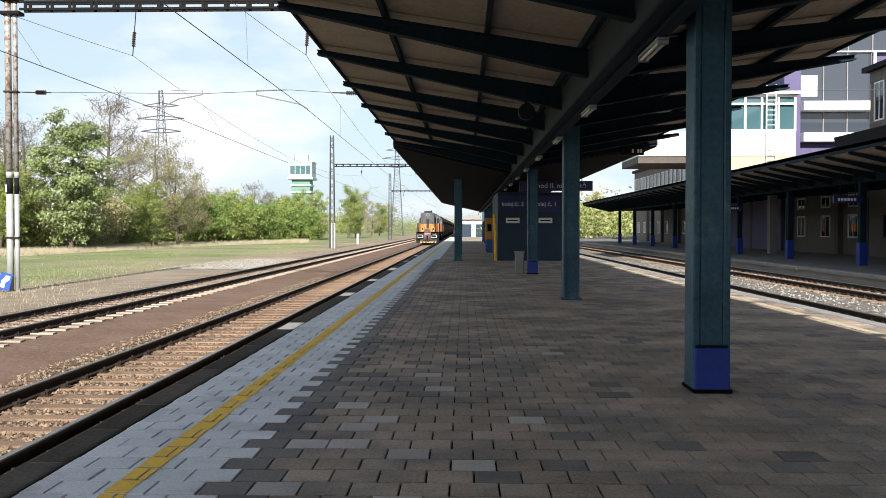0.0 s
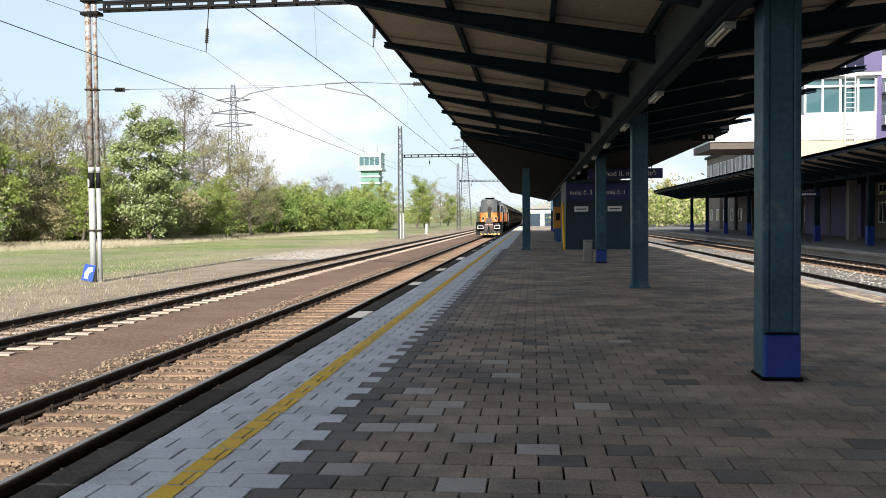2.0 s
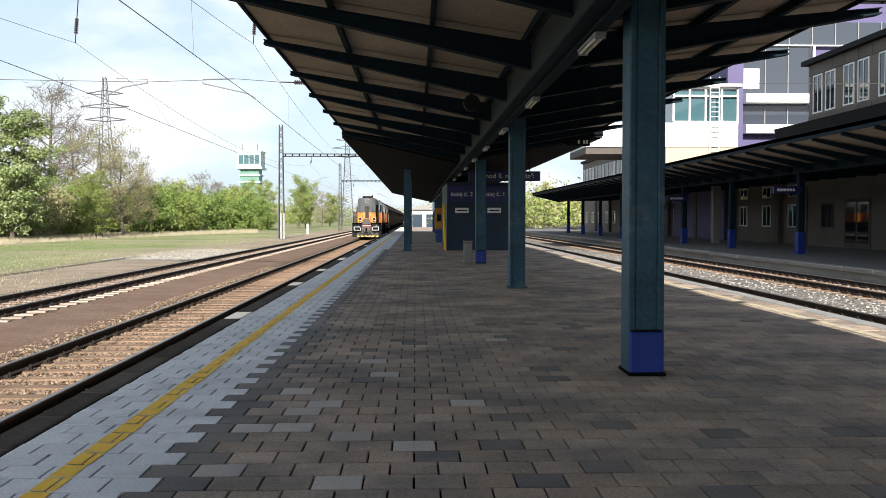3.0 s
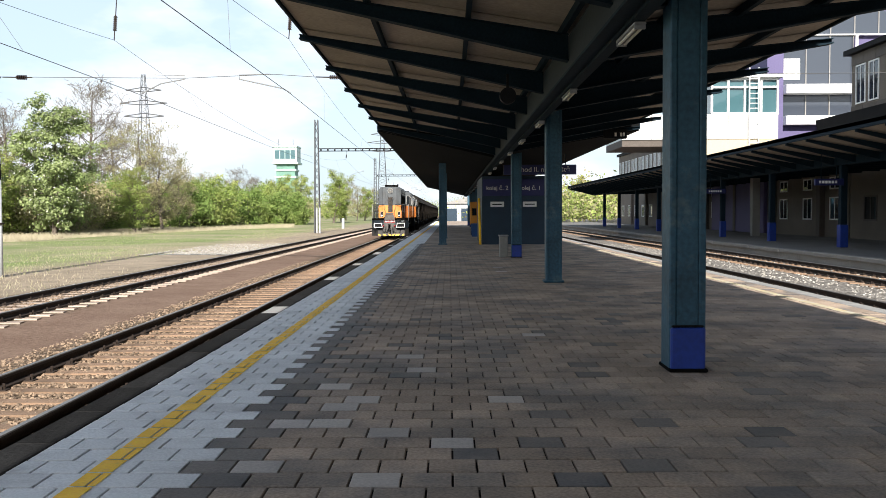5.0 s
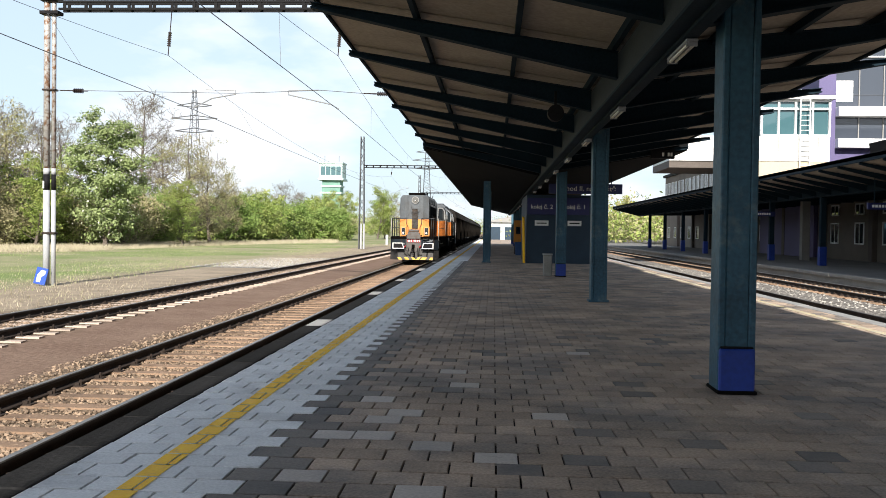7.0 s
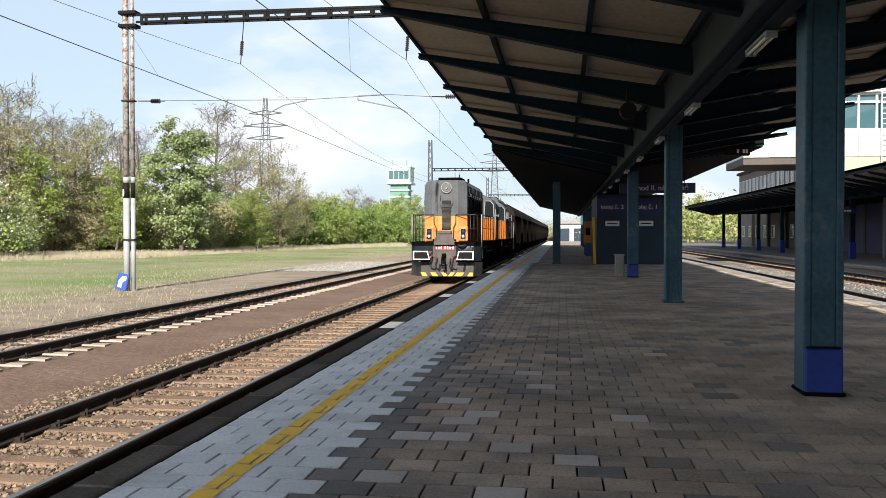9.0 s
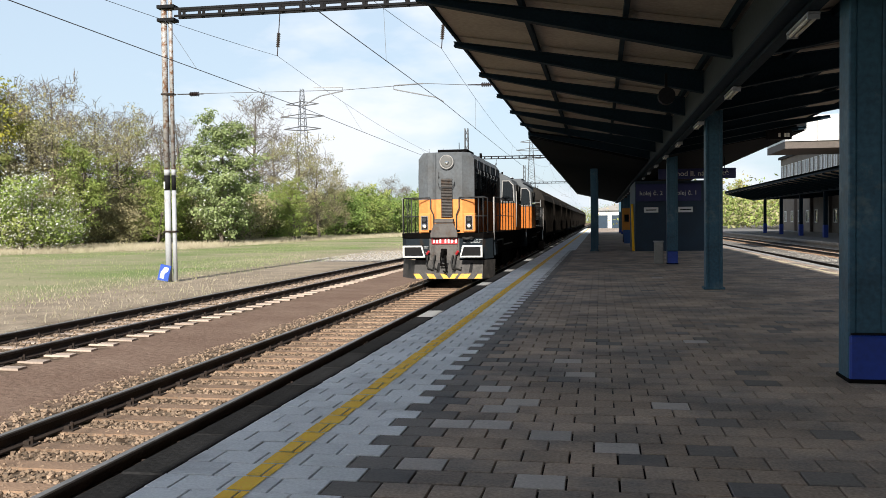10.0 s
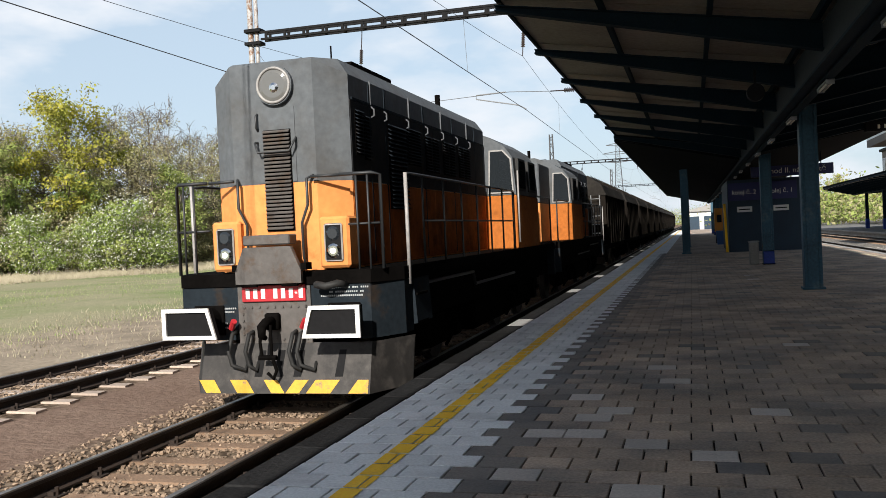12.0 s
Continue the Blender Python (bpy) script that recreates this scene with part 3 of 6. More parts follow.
def build_columns():
    first = thing("platform_column", "teal-blue steel canopy column with bright blue guard at its foot", "column", "canopy columns")
    d = 0.16
    bm = BM()
    box(bm, -0.075, 0.145, -d, d, 0.02, 4.06, 0.008)
    part("shaft", bm, M["steel_teal"], first)
    for x in (-0.11, 0.18):
        bm = BM()
        box(bm, x - 0.034, x + 0.034, -d - 0.01, d + 0.01, 0.02, 4.05, 0.012)
        part("flange", bm, M["steel_teal"], first)
    bm = BM()
    box(bm, -0.135, 0.205, -0.21, 0.21, 0.0, 0.44, 0.015)
    part("foot_guard", bm, M["base_blue"], first, "scratched bright blue steel foot guard")
    bm = BM()
    box(bm, -0.125, 0.19, -0.195, 0.195, 0.44, 0.462, 0.008)
    part("guard_lip", bm, M["black"], first)
    bm = BM()
    box(bm, -0.155, 0.225, -0.23, 0.23, 0.0, 0.038, 0.01)
    part("foot_plate", bm, M["dull_black"], first, "grimy black foot plate")
    first.matrix_basis = pose(COL_X, COL_Y[3], 0)
    for y in COL_Y[:3] + COL_Y[5:6] + COL_Y[8:]:
        copy_thing(first, pose(COL_X, y, 0))
    bare = copy_thing(first, pose(COL_X, COL_Y[4], 0))
    for o in list(bare.children):
        if o.name.startswith(("foot_guard", "guard_lip", "foot_plate")):
            bpy.data.objects.remove(o)
    bm = BM()
    box(bm, -0.19, 0.26, -0.21, 0.21, 0.0, 0.05, 0.01)
    part("foot_plate", bm, M["steel_teal"], bare)
    tagged(bare, "teal-blue steel canopy column on a plain foot plate")
    copy_thing(bare, pose(-0.35, 44.2, 0))
    copy_thing(bare, pose(-0.35, 55.4, 0))


build_platform()
build_paving()
build_canopy()
build_columns()


# ================= train =================
M["loco_grey"] = material("slate_grey_coach_paint", (0.108, 0.118, 0.128), 0.6, 0, 12, 1.0, 0.25, 0.0, spec=0.06, second=(0.085, 0.082, 0.078), second_at=(0.5, 0.75), second_scale=1.2)
M["loco_orange"] = material("faded_orange_coach_paint", (0.68, 0.265, 0.085), 0.6, 0, 12, 1.4, 0.2, 0.0, spec=0.06, second=(0.40, 0.14, 0.04), second_at=(0.60, 0.78), second_scale=2.2)
# orange and slate again, darkened to put the side's shade into the paint
M["loco_orange_shade"] = material("shaded_streaky_orange_paint", (0.30, 0.080, 0.016), 0.65, 0, 12, 1.4, 0.35, 0.0, spec=0.03, second=(0.10, 0.028, 0.010), second_at=(0.48, 0.68), second_scale=1.6)
M["loco_grey_shade"] = material("shaded_slate_paint", (0.020, 0.021, 0.023), 0.7, 0, 12, 1.4, 0.3, 0.0, spec=0.04, second=(0.035, 0.030, 0.026), second_at=(0.5, 0.7), second_scale=1.6)
# dimmer copy of the orange; imitates the cab's shade by colour
M["loco_orange_dim"] = material("shade_dimmed_orange_paint", (0.42, 0.135, 0.030), 0.65, 0, 12, 1.4, 0.3, 0.0, spec=0.04, second=(0.16, 0.05, 0.015), second_at=(0.52, 0.74), second_scale=1.4)
M["loco_frame"] = material("dark_grey_frame_paint", (0.017, 0.023, 0.029), 0.8, 0, 15, 2.0, 0.3, 0.05, spec=0.04, second=(0.036, 0.028, 0.023), second_at=(0.55, 0.7), second_scale=3)
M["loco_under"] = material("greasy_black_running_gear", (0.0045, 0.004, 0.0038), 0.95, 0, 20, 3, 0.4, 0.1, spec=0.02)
M["plow"] = material("scuffed_grey_plough", (0.046, 0.041, 0.038), 0.65, 0.1, 14, 3, 0.4, 0.15, second=(0.022, 0.020, 0.019), second_at=(0.44, 0.54), second_scale=2.6)
M["grey_worn"] = material("worn_grey_plate", (0.092, 0.084, 0.079), 0.65, 0.1, 14, 4, 0.3, 0.15, second=(0.075, 0.05, 0.035), second_at=(0.52, 0.66), second_scale=5)
M["red"] = material("red_plate_paint", (0.42, 0.022, 0.03), 0.45, 0, 14, 3, 0.15, 0.05)
M["rubber"] = material("black_rubber", (0.014, 0.014, 0.014), 0.7, 0, 20, 2, 0.2, 0.1)
M["rail_paint"] = material("dark_handrail_paint", (0.022, 0.024, 0.026), 0.5, 0, 20, 3, 0.3, 0.05)
M["rail_pale"] = material("pale_handrail_paint", (0.30, 0.29, 0.28), 0.5, 0, 20, 3, 0.3, 0.05)
M["chrome"] = material("silver_reflector", (0.75, 0.75, 0.73), 0.12, 1.0, 20, 2, 0.05, 0)
M["tyre_steel"] = material("worn_steel_wheel", (0.10, 0.09, 0.08), 0.5, 0.6, 20, 3, 0.3, 0.1)
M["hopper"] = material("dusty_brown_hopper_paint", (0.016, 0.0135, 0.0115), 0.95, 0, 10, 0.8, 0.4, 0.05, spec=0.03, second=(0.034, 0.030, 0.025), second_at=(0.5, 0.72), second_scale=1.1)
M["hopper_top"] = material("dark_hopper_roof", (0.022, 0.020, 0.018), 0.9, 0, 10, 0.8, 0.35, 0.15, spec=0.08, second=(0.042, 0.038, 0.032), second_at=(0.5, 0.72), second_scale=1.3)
M["lamp_glow"] = glowing("lit_headlamp", (1.0, 0.90, 0.75), 4.0)


def glass_material(name, tint, rough=0.03):
    m = bpy.data.materials.new(name)
    m.use_nodes = True
    b = m.node_tree.nodes["Principled BSDF"]
    b.inputs["Base Color"].default_value = (*tint, 1)
    b.inputs["Roughness"].default_value = rough
    b.inputs["Specular IOR Level"].default_value = 0.8
    return m


M["dark_glass"] = glass_material("dark_window_glass", (0.018, 0.022, 0.026))
M["lens"] = glass_material("lamp_lens", (0.13, 0.13, 0.125), 0.06)


def bars(bm, x0, x1, y, z, h, n, rng, gap=0.25):
    """A line of writing too small to read, as upright strokes facing the front."""
    w = (x1 - x0) / n
    for k in range(n):
        if rng.random() < 0.12:
            continue
        box(bm, x0 + k * w + gap * w / 2, x0 + (k + 1) * w - gap * w / 2, y - 0.004, y, z - h / 2, z + h / 2)


def wheelset(parent, y, r=0.5):
    bm = BM()
    for s in (-1, 1):
        tube(bm, [(s * 0.68, 0, 0), (s * 0.81, 0, 0)], r, 28)
        tube(bm, [(s * 0.67, 0, 0), (s * 0.70, 0, 0)], r + 0.028, 28)
        tube(bm, [(s * 0.81, 0, 0), (s * 0.86, 0, 0)], [r * 0.55, r * 0.3], 16)
        for k in range(4):
            a = k * math.pi / 2
            tube(bm, [(s * 0.812, math.cos(a) * r * 0.72, math.sin(a) * r * 0.72), (s * 0.822, math.cos(a) * r * 0.72, math.sin(a) * r * 0.72)], 0.05, 6)
    tube(bm, [(-0.68, 0, 0), (0.68, 0, 0)], 0.09, 12)
    w = part("wheelset", bm, M["tyre_steel"], parent, "worn steel wheels on an axle")
    w.matrix_basis = pose(0, y, r)
    return w


def bogie(parent, y, wheel_r=0.5, base=2.4):
    bm = BM()
    for s in (-1, 1):
        prism(bm, [(-base / 2 - 0.45, 0.42), (-base / 2 + 0.3, 0.30), (base / 2 - 0.3, 0.30), (base / 2 + 0.45, 0.42), (base / 2 + 0.45, 0.75), (-base / 2 - 0.45, 0.75)], "x", s * 1.02 - 0.06, s * 1.02 + 0.06)
        for k in (-1, 1):
            box(bm, s * 1.12 - 0.09, s * 1.12 + 0.09, k * base / 2 - 0.16, k * base / 2 + 0.16, 0.36, 0.66, 0.03)
            for j in (-1, 1):
                tube(bm, [(s * 1.10, k * base / 2 + j * 0.28, 0.62), (s * 1.10, k * base / 2 + j * 0.28, 0.9)], 0.08, 10)
    box(bm, -1.0, 1.0, -0.25, 0.25, 0.45, 0.8, 0.03)
    b = part("bogie", bm, M["loco_under"], parent, "greasy black bogie frame")
    b.matrix_basis = pose(0, y, 0)
    return b, [wheelset(b, k * base / 2, wheel_r) for k in (-1, 1)]


def louvre(parent, x, y0, y1, z0, z1, n, mat, side=1):
    """A louvred opening in a side wall at x: dark backing and slats."""
    bm = BM()
    box(bm, *sorted((x, x + side * 0.016)), y0, y1, z0, z1)
    back = part("louvre", bm, M["loco_under"], parent, "dark louvred engine vent")
    bm = BM()
    step = (z1 - z0) / n
    for k in range(n):
        z = z0 + step * k
        prism(bm, sorted_slat(x, side, z, step), "y", y0 + 0.01, y1 - 0.01)
    part("slats", bm, mat, back)
    return back


def sorted_slat(x, side, z, step):
    return [(x + side * 0.017, z + step * 0.75), (x + side * 0.050, z + step * 0.25), (x + side * 0.055, z + step * 0.34), (x + side * 0.022, z + step * 0.88)]


def handrail(parent, points, r=0.021, mat="rail_paint", label=""):
    return part("handrail", tube(BM(), points, r, 8), M[mat], parent, label, True)


def build_loco():
    """A hood diesel: front buffers at y 0, long hood, tall cab, short hood; rail level at z 0."""
    rng = random.Random(21)
    t = thing("locomotive", "orange and slate-grey hood diesel locomotive with lit headlamps", "locomotive", "coupled locomotives")
    HW, FLAT, Y0, Y1, ZB, ZM, ZT = 0.885, 0.54, 0.62, 8.0, 1.58, 2.63, 4.10
    plan = [(-FLAT, Y0), (FLAT, Y0), (HW, Y0 + 0.26), (HW, Y1), (-HW, Y1), (-HW, Y0 + 0.26)]
    bm = BM()
    prism(bm, plan, "z", ZB, ZM)
    low = part("lower_hood", bm, M["loco_orange"], t, "faded orange lower engine hood")
    bm = BM()
    lo = [bm.verts.new((x, y, ZM + 0.001)) for x, y in plan]
    mid = [bm.verts.new((x, y, ZT - (0.20 if y > 0.7 else 0.03))) for x, y in plan]
    top = [bm.verts.new((x * (0.84 if abs(x) > 0.6 else 0.95), y + (0.05 if y < 1 else 0), ZT)) for x, y in plan]
    for a, b in ((lo, mid), (mid, top)):
        for k in range(6):
            bm.faces.new((a[k], a[(k + 1) % 6], b[(k + 1) % 6], b[k]))
    bm.faces.new(top)
    up = part("upper_hood", bm, M["loco_grey"], t, "slate-grey upper engine hood")
    # seams and lid edges of the hood
    for y in (1.55, 2.15, 3.9, 5.6, 7.2):
        for x in (HW, -HW - 0.012):
            bm = BM()
            box(bm, x, x + 0.012, y - 0.02, y + 0.02, ZB + 0.05, ZT - 0.22)
            part("hood_seam", bm, M["loco_frame"], up)
    bm = BM()
    box(bm, HW, HW + 0.014, 0.95, 7.95, 3.605, 3.635)
    part("hood_seam", bm, M["loco_frame"], up)
    for y in (1.6, 3.2, 4.9, 6.6):
        bm = BM()
        box(bm, HW + 0.001, HW + 0.02, y - 0.012, y + 0.012, 3.62, ZT - 0.18)
        part("panel_seam", bm, M["loco_grey"], up)
    # side vents, high and low
    for side in (1, -1):
        x = side * HW
        for y0, y1, z0, z1, n in ((1.02, 1.28, 2.95, 3.50, 12), (1.32, 1.52, 2.90, 3.46, 12), (2.22, 2.98, 2.30, 3.45, 20), (3.02, 3.70, 2.95, 3.48, 12), (3.95, 4.30, 2.9, 3.45, 12),
                                  (4.36, 4.70, 2.9, 3.45, 12), (4.95, 5.30, 2.9, 3.45, 12), (5.36, 5.70, 2.9, 3.45, 12), (5.95, 6.30, 2.9, 3.45, 12), (6.36, 6.75, 2.9, 3.45, 12)):
            louvre(up, x, y0, y1, z0, z1, n, M["loco_frame"], side)
        for y in (1.62, 2.10, 3.05, 4.0, 4.9, 5.8, 6.7):
            bm = BM()
            tube(bm, [(x, y, 3.46), (x + side * 0.05, y, 3.48), (x + side * 0.05, y, 3.56), (x, y, 3.60)], 0.012, 6)
            part("door_handle", bm, M["loco_grey"], up)
        # side doors wear the darkened paints, so the shade is in their colour
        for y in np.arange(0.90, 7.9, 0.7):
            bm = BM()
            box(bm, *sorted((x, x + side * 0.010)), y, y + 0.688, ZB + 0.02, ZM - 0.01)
            part("lower_door", bm, M["loco_orange_shade"], low, "streaky orange hood door, darkened for the shaded side")
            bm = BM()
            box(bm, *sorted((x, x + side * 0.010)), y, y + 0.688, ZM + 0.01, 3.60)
            part("upper_door", bm, M["loco_grey_shade"], up, "slate hood door, darkened for the shaded side")
    # roof gear
    bm = BM()
    prism(bm, [(1.95, ZT), (3.75, ZT), (3.70, ZT + 0.20), (2.10, ZT + 0.20)], "x", -0.48, 0.48)
    part("roof_vent", bm, M["loco_under"], up, "black raised fan housing")
    for y in (4.5, 5.6, 6.6):
        bm = BM()
        box(bm, -0.30, 0.30, y, y + 0.5, ZT, ZT + 0.09, 0.02)
        part("roof_hatch", bm, M["loco_under"], up)
    part("exhaust", tube(BM(), [(0.3, 6.9, ZT), (0.3, 6.9, ZT + 0.42)], 0.05, 10), M["loco_under"], up)
    part("aerial", tube(BM(), [(0.25, 1.95, ZT), (0.25, 1.95, ZT + 0.40)], 0.012, 6), M["loco_under"], up)
    # nose: panel, louvre, top lamp, grab rail
    LX, LZ = 0.065, 3.79
    bm = BM()
    box(bm, -0.20, 0.29, Y0 - 0.010, Y0, 2.64, 3.53)
    part("nose_panel", bm, M["loco_grey"], up)
    bm = BM()
    box(bm, -0.125, 0.235, Y0 - 0.016, Y0 - 0.0105, 2.06, 3.27)
    vent = part("nose_louvre", bm, M["loco_under"], up, "tall black nose louvre")
    bm = BM()
    for k in range(26):
        z = 2.07 + k * 0.046
        prism(bm, [(Y0 - 0.018, z + 0.034), (Y0 - 0.05, z + 0.010), (Y0 - 0.055, z + 0.018), (Y0 - 0.023, z + 0.042)], "x", -0.115, 0.225)
    part("slats", bm, M["grey_worn"], vent)
    bm = BM()
    tube(bm, [(LX, Y0 - 0.06, LZ), (LX, Y0, LZ)], 0.235, 32)
    ring = part("top_lamp", bm, M["loco_grey"], up, "large round top headlamp")
    bm = BM()
    pts = [(LX + 0.205 * math.cos(a), Y0 - 0.065, LZ + 0.205 * math.sin(a)) for a in np.linspace(0, 2 * math.pi, 33)]
    tube(bm, pts, 0.017, 8, False)
    part("lamp_ring", bm, M["rail_pale"], ring, "", True)
    bm = BM()
    tube(bm, [(LX, Y0 - 0.074, LZ), (LX, Y0 - 0.061, LZ)], [0.15, 0.195], 32)
    part("lamp_glass", bm, M["lens"], ring)
    bm = BM()
    tube(bm, [(LX + 0.01, Y0 - 0.090, LZ - 0.03), (LX + 0.01, Y0 - 0.0745, LZ - 0.03)], [0.03, 0.06], 16)
    part("bulb", bm, M["chrome"], ring)
    handrail(up, [(-0.20, Y0, 3.13), (-0.20, Y0 - 0.09, 3.12), (-0.16, Y0 - 0.10, 3.0), (0.25, Y0 - 0.10, 3.0), (0.30, Y0 - 0.09, 3.10), (0.30, Y0, 3.16)], 0.014, "rail_paint")
    handrail(up, [(-0.19, Y0 - 0.01, 3.27), (-0.19, Y0 - 0.05, 3.30), (-0.19, Y0 - 0.05, 3.44), (-0.19, Y0 - 0.01, 3.47)], 0.014, "rail_paint")
    # lamp clusters on the orange nose
    for s in (-1, 1):
        cx = s * 0.70 + 0.06
        bm = BM()
        box(bm, cx - 0.19, cx + 0.19, Y0 - 0.10, Y0 + 0.22, 1.60, 2.20, 0.03)
        house = part("lamp_housing", bm, M["loco_orange"], t, "orange twin lamp housing")
        bm = BM()
        box(bm, cx - 0.115, cx + 0.115, Y0 - 0.125, Y0 - 0.102, 1.68, 2.12, 0.02)
        part("lamp_frame", bm, M["rail_pale"], house)
        bm = BM()
        box(bm, cx - 0.095, cx + 0.095, Y0 - 0.131, Y0 - 0.1255, 1.70, 2.10)
        part("lamp_panel", bm, M["black"], house)
        bm = BM()
        tube(bm, [(cx, Y0 - 0.15, 2.0), (cx, Y0 - 0.132, 2.0)], [0.06, 0.085], 20)
        part("tail_lamp", bm, M["dark_glass"], house)
        bm = BM()
        tube(bm, [(cx, Y0 - 0.15, 1.80), (cx, Y0 - 0.132, 1.80)], [0.06, 0.085], 20)
        part("headlamp", bm, M["chrome"], house, "round headlamp")
        bm = BM()
        tube(bm, [(cx, Y0 - 0.158, 1.80), (cx, Y0 - 0.151, 1.80)], 0.032, 16)
        part("bulb", bm, M["lamp_glow"], house, "lit lamp")
        handrail(t, [(s * 0.36, Y0 - 0.02, 1.62), (s * 0.36, Y0 - 0.08, 1.75), (s * 0.36, Y0 - 0.08, 2.15), (s * 0.45, Y0 - 0.10, 2.35), (s * 0.45, Y0 - 0.10, 2.66), (s * 0.5, Y0, 2.70)], 0.018)
        handrail(t, [(s * 0.5, Y0 - 0.10, 2.68), (s * 0.86, Y0 - 0.05, 2.68)], 0.018)
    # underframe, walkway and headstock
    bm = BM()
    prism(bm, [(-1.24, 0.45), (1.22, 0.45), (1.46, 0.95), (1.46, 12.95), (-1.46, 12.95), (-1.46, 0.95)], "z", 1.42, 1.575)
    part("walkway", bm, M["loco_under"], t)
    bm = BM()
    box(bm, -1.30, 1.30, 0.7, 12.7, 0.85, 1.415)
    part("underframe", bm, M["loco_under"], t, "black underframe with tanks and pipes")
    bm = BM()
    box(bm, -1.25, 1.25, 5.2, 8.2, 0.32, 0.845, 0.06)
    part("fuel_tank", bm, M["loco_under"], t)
    bm = BM()
    prism(bm, [(-1.24, 0.47), (1.20, 0.47), (1.45, 0.96), (1.45, 1.25), (-1.45, 1.25), (-1.45, 0.96)], "z", 0.78, 1.415)
    head = part("headstock", bm, M["loco_frame"], t, "dark grey riveted headstock")
    bm = BM()
    box(bm, -0.48, 0.46, 0.445, 0.469, 0.74, 1.41)
    plate = part("draw_plate", bm, M["grey_worn"], head)
    bm = BM()
    for x, z in [(x, 1.17) for x in np.arange(-0.4, 0.41, 0.1)] + [(x, 0.79) for x in np.arange(-0.4, 0.41, 0.1)] + [(-0.42, z) for z in np.arange(0.85, 1.2, 0.08)] + [(0.40, z) for z in np.arange(0.85, 1.2, 0.08)]:
        part("rivet", tube(BM(), [(x, 0.43, z), (x, 0.446, z)], 0.016, 6), M["grey_worn"], plate)
    for s in (-1, 1):
        bm = BM()
        prism(bm, [(s * 1.0, 1.41), (s * 1.47, 1.41), (s * 1.50, 0.86), (s * 1.0, 0.80)], "y", 1.26, 1.9)
        part("step_side", bm, M["loco_frame"], t)
        for z in (0.45, 0.85, 1.2):
            bm = BM()
            box(bm, *sorted((s * 1.18, s * 1.50)), 1.30, 1.74, z, z + 0.03)
            part("boarding_step", bm, M["loco_under"], t)
    # writing on the headstock, a part for each line
    for z, x0, x1, n in ((1.375, 0.62, 1.18, 22), (1.325, 0.66, 1.12, 18), (1.28, 0.58, 1.16, 22), (1.13, 0.5, 0.78, 10), (1.05, 0.5, 0.70, 8), (1.16, -0.72, -0.52, 8), (1.12, -0.80, -0.52, 11), (0.98, -0.74, -0.54, 8), (0.93, -0.74, -0.54, 8)):
        bm = BM()
        bars(bm, x0, x1, 0.4695, z, 0.020, n, rng, 0.35)
        part("lettering", bm, M["white_dirty"], head, "line of small white lettering")
    # number plate with plain bars
    bm = BM()
    box(bm, -0.41, 0.41, 0.415, 0.444, 1.235, 1.425, 0.006)
    num = part("number_plate", bm, M["red"], head, "red plate with white characters")
    for x in (-0.33, -0.23, -0.13, 0.03, 0.13, 0.23, 0.355):
        bm = BM()
        box(bm, x - 0.026, x + 0.026, 0.410, 0.4145, 1.27, 1.39)
        part("plate_bar", bm, M["white"], num)
    bm = BM()
    box(bm, 0.28, 0.31, 0.410, 0.4145, 1.322, 1.342)
    part("plate_bar", bm, M["white"], num)
    # folded gangway plate
    bm = BM()
    pts = [(-0.42, 1.45), (0.42, 1.45), (0.42, 1.60), (0.30, 1.88), (-0.30, 1.88), (-0.42, 1.60)]
    prism(bm, pts, "y", 0.30, 0.36)
    gang = part("gangway_plate", bm, M["grey_worn"], t, "worn grey folded gangway plate")
    bm = BM()
    box(bm, -0.30, 0.30, 0.29, 0.50, 1.90, 2.02, 0.015)
    part("plate_box", bm, M["grey_worn"], gang)
    for s in (-1, 1):
        bm = BM()
        tube(bm, [(s * 0.36, 0.34, 1.44), (s * 0.16, 0.34, 1.44)], 0.028, 8)
        part("hinge_pin", bm, M["loco_under"], gang)
        bm = BM()
        box(bm, s * 0.44 - 0.02, s * 0.44 + 0.05, 0.30, 0.46, 1.60, 1.68)
        part("latch", bm, M["loco_under"], gang)
        bm = BM()
        tube(bm, [(s * 0.2, 0.36, 1.5), (s * 0.2, 0.62, 1.5)], 0.03, 8)
        part("hinge", bm, M["loco_under"], gang)
    # buffers
    for s in (-1, 1):
        bm = BM()
        tube(bm, [(s * 0.875, 0.10, 1.02), (s * 0.875, 0.46, 1.02)], [0.13, 0.17], 20)
        box(bm, s * 0.875 - 0.2, s * 0.875 + 0.2, 0.44, 0.468, 0.84, 1.20, 0.01)
        buf = part("buffer", bm, M["loco_under"], t, "black buffer with white rimmed head")
        inner, outer = s * 0.535, s * 1.235
        trap = [(inner, 0.845), (outer, 0.845), (outer, 1.205), (s * 0.63, 1.205)]
        bm = BM()
        prism(bm, trap, "y", 0.02, 0.09)
        part("buffer_head", bm, M["black"], buf)
        bm = BM()
        cx, cz = s * 0.87, 1.02
        small = [(cx + (x - cx) * 0.86, cz + (z - cz) * 0.76) for x, z in trap]
        o0, i0 = [bm.verts.new((x, -0.008, z)) for x, z in trap], [bm.verts.new((x, -0.008, z)) for x, z in small]
        o1, i1 = [bm.verts.new((x * 1.0, 0.02, z)) for x, z in trap], [bm.verts.new((x, 0.02, z)) for x, z in small]
        for k in range(4):
            j = (k + 1) % 4
            bm.faces.new((o0[k], o0[j], i0[j], i0[k]))
            bm.faces.new((o0[k], o0[j], o1[j], o1[k]))
            bm.faces.new((i0[k], i0[j], i1[j], i1[k]))
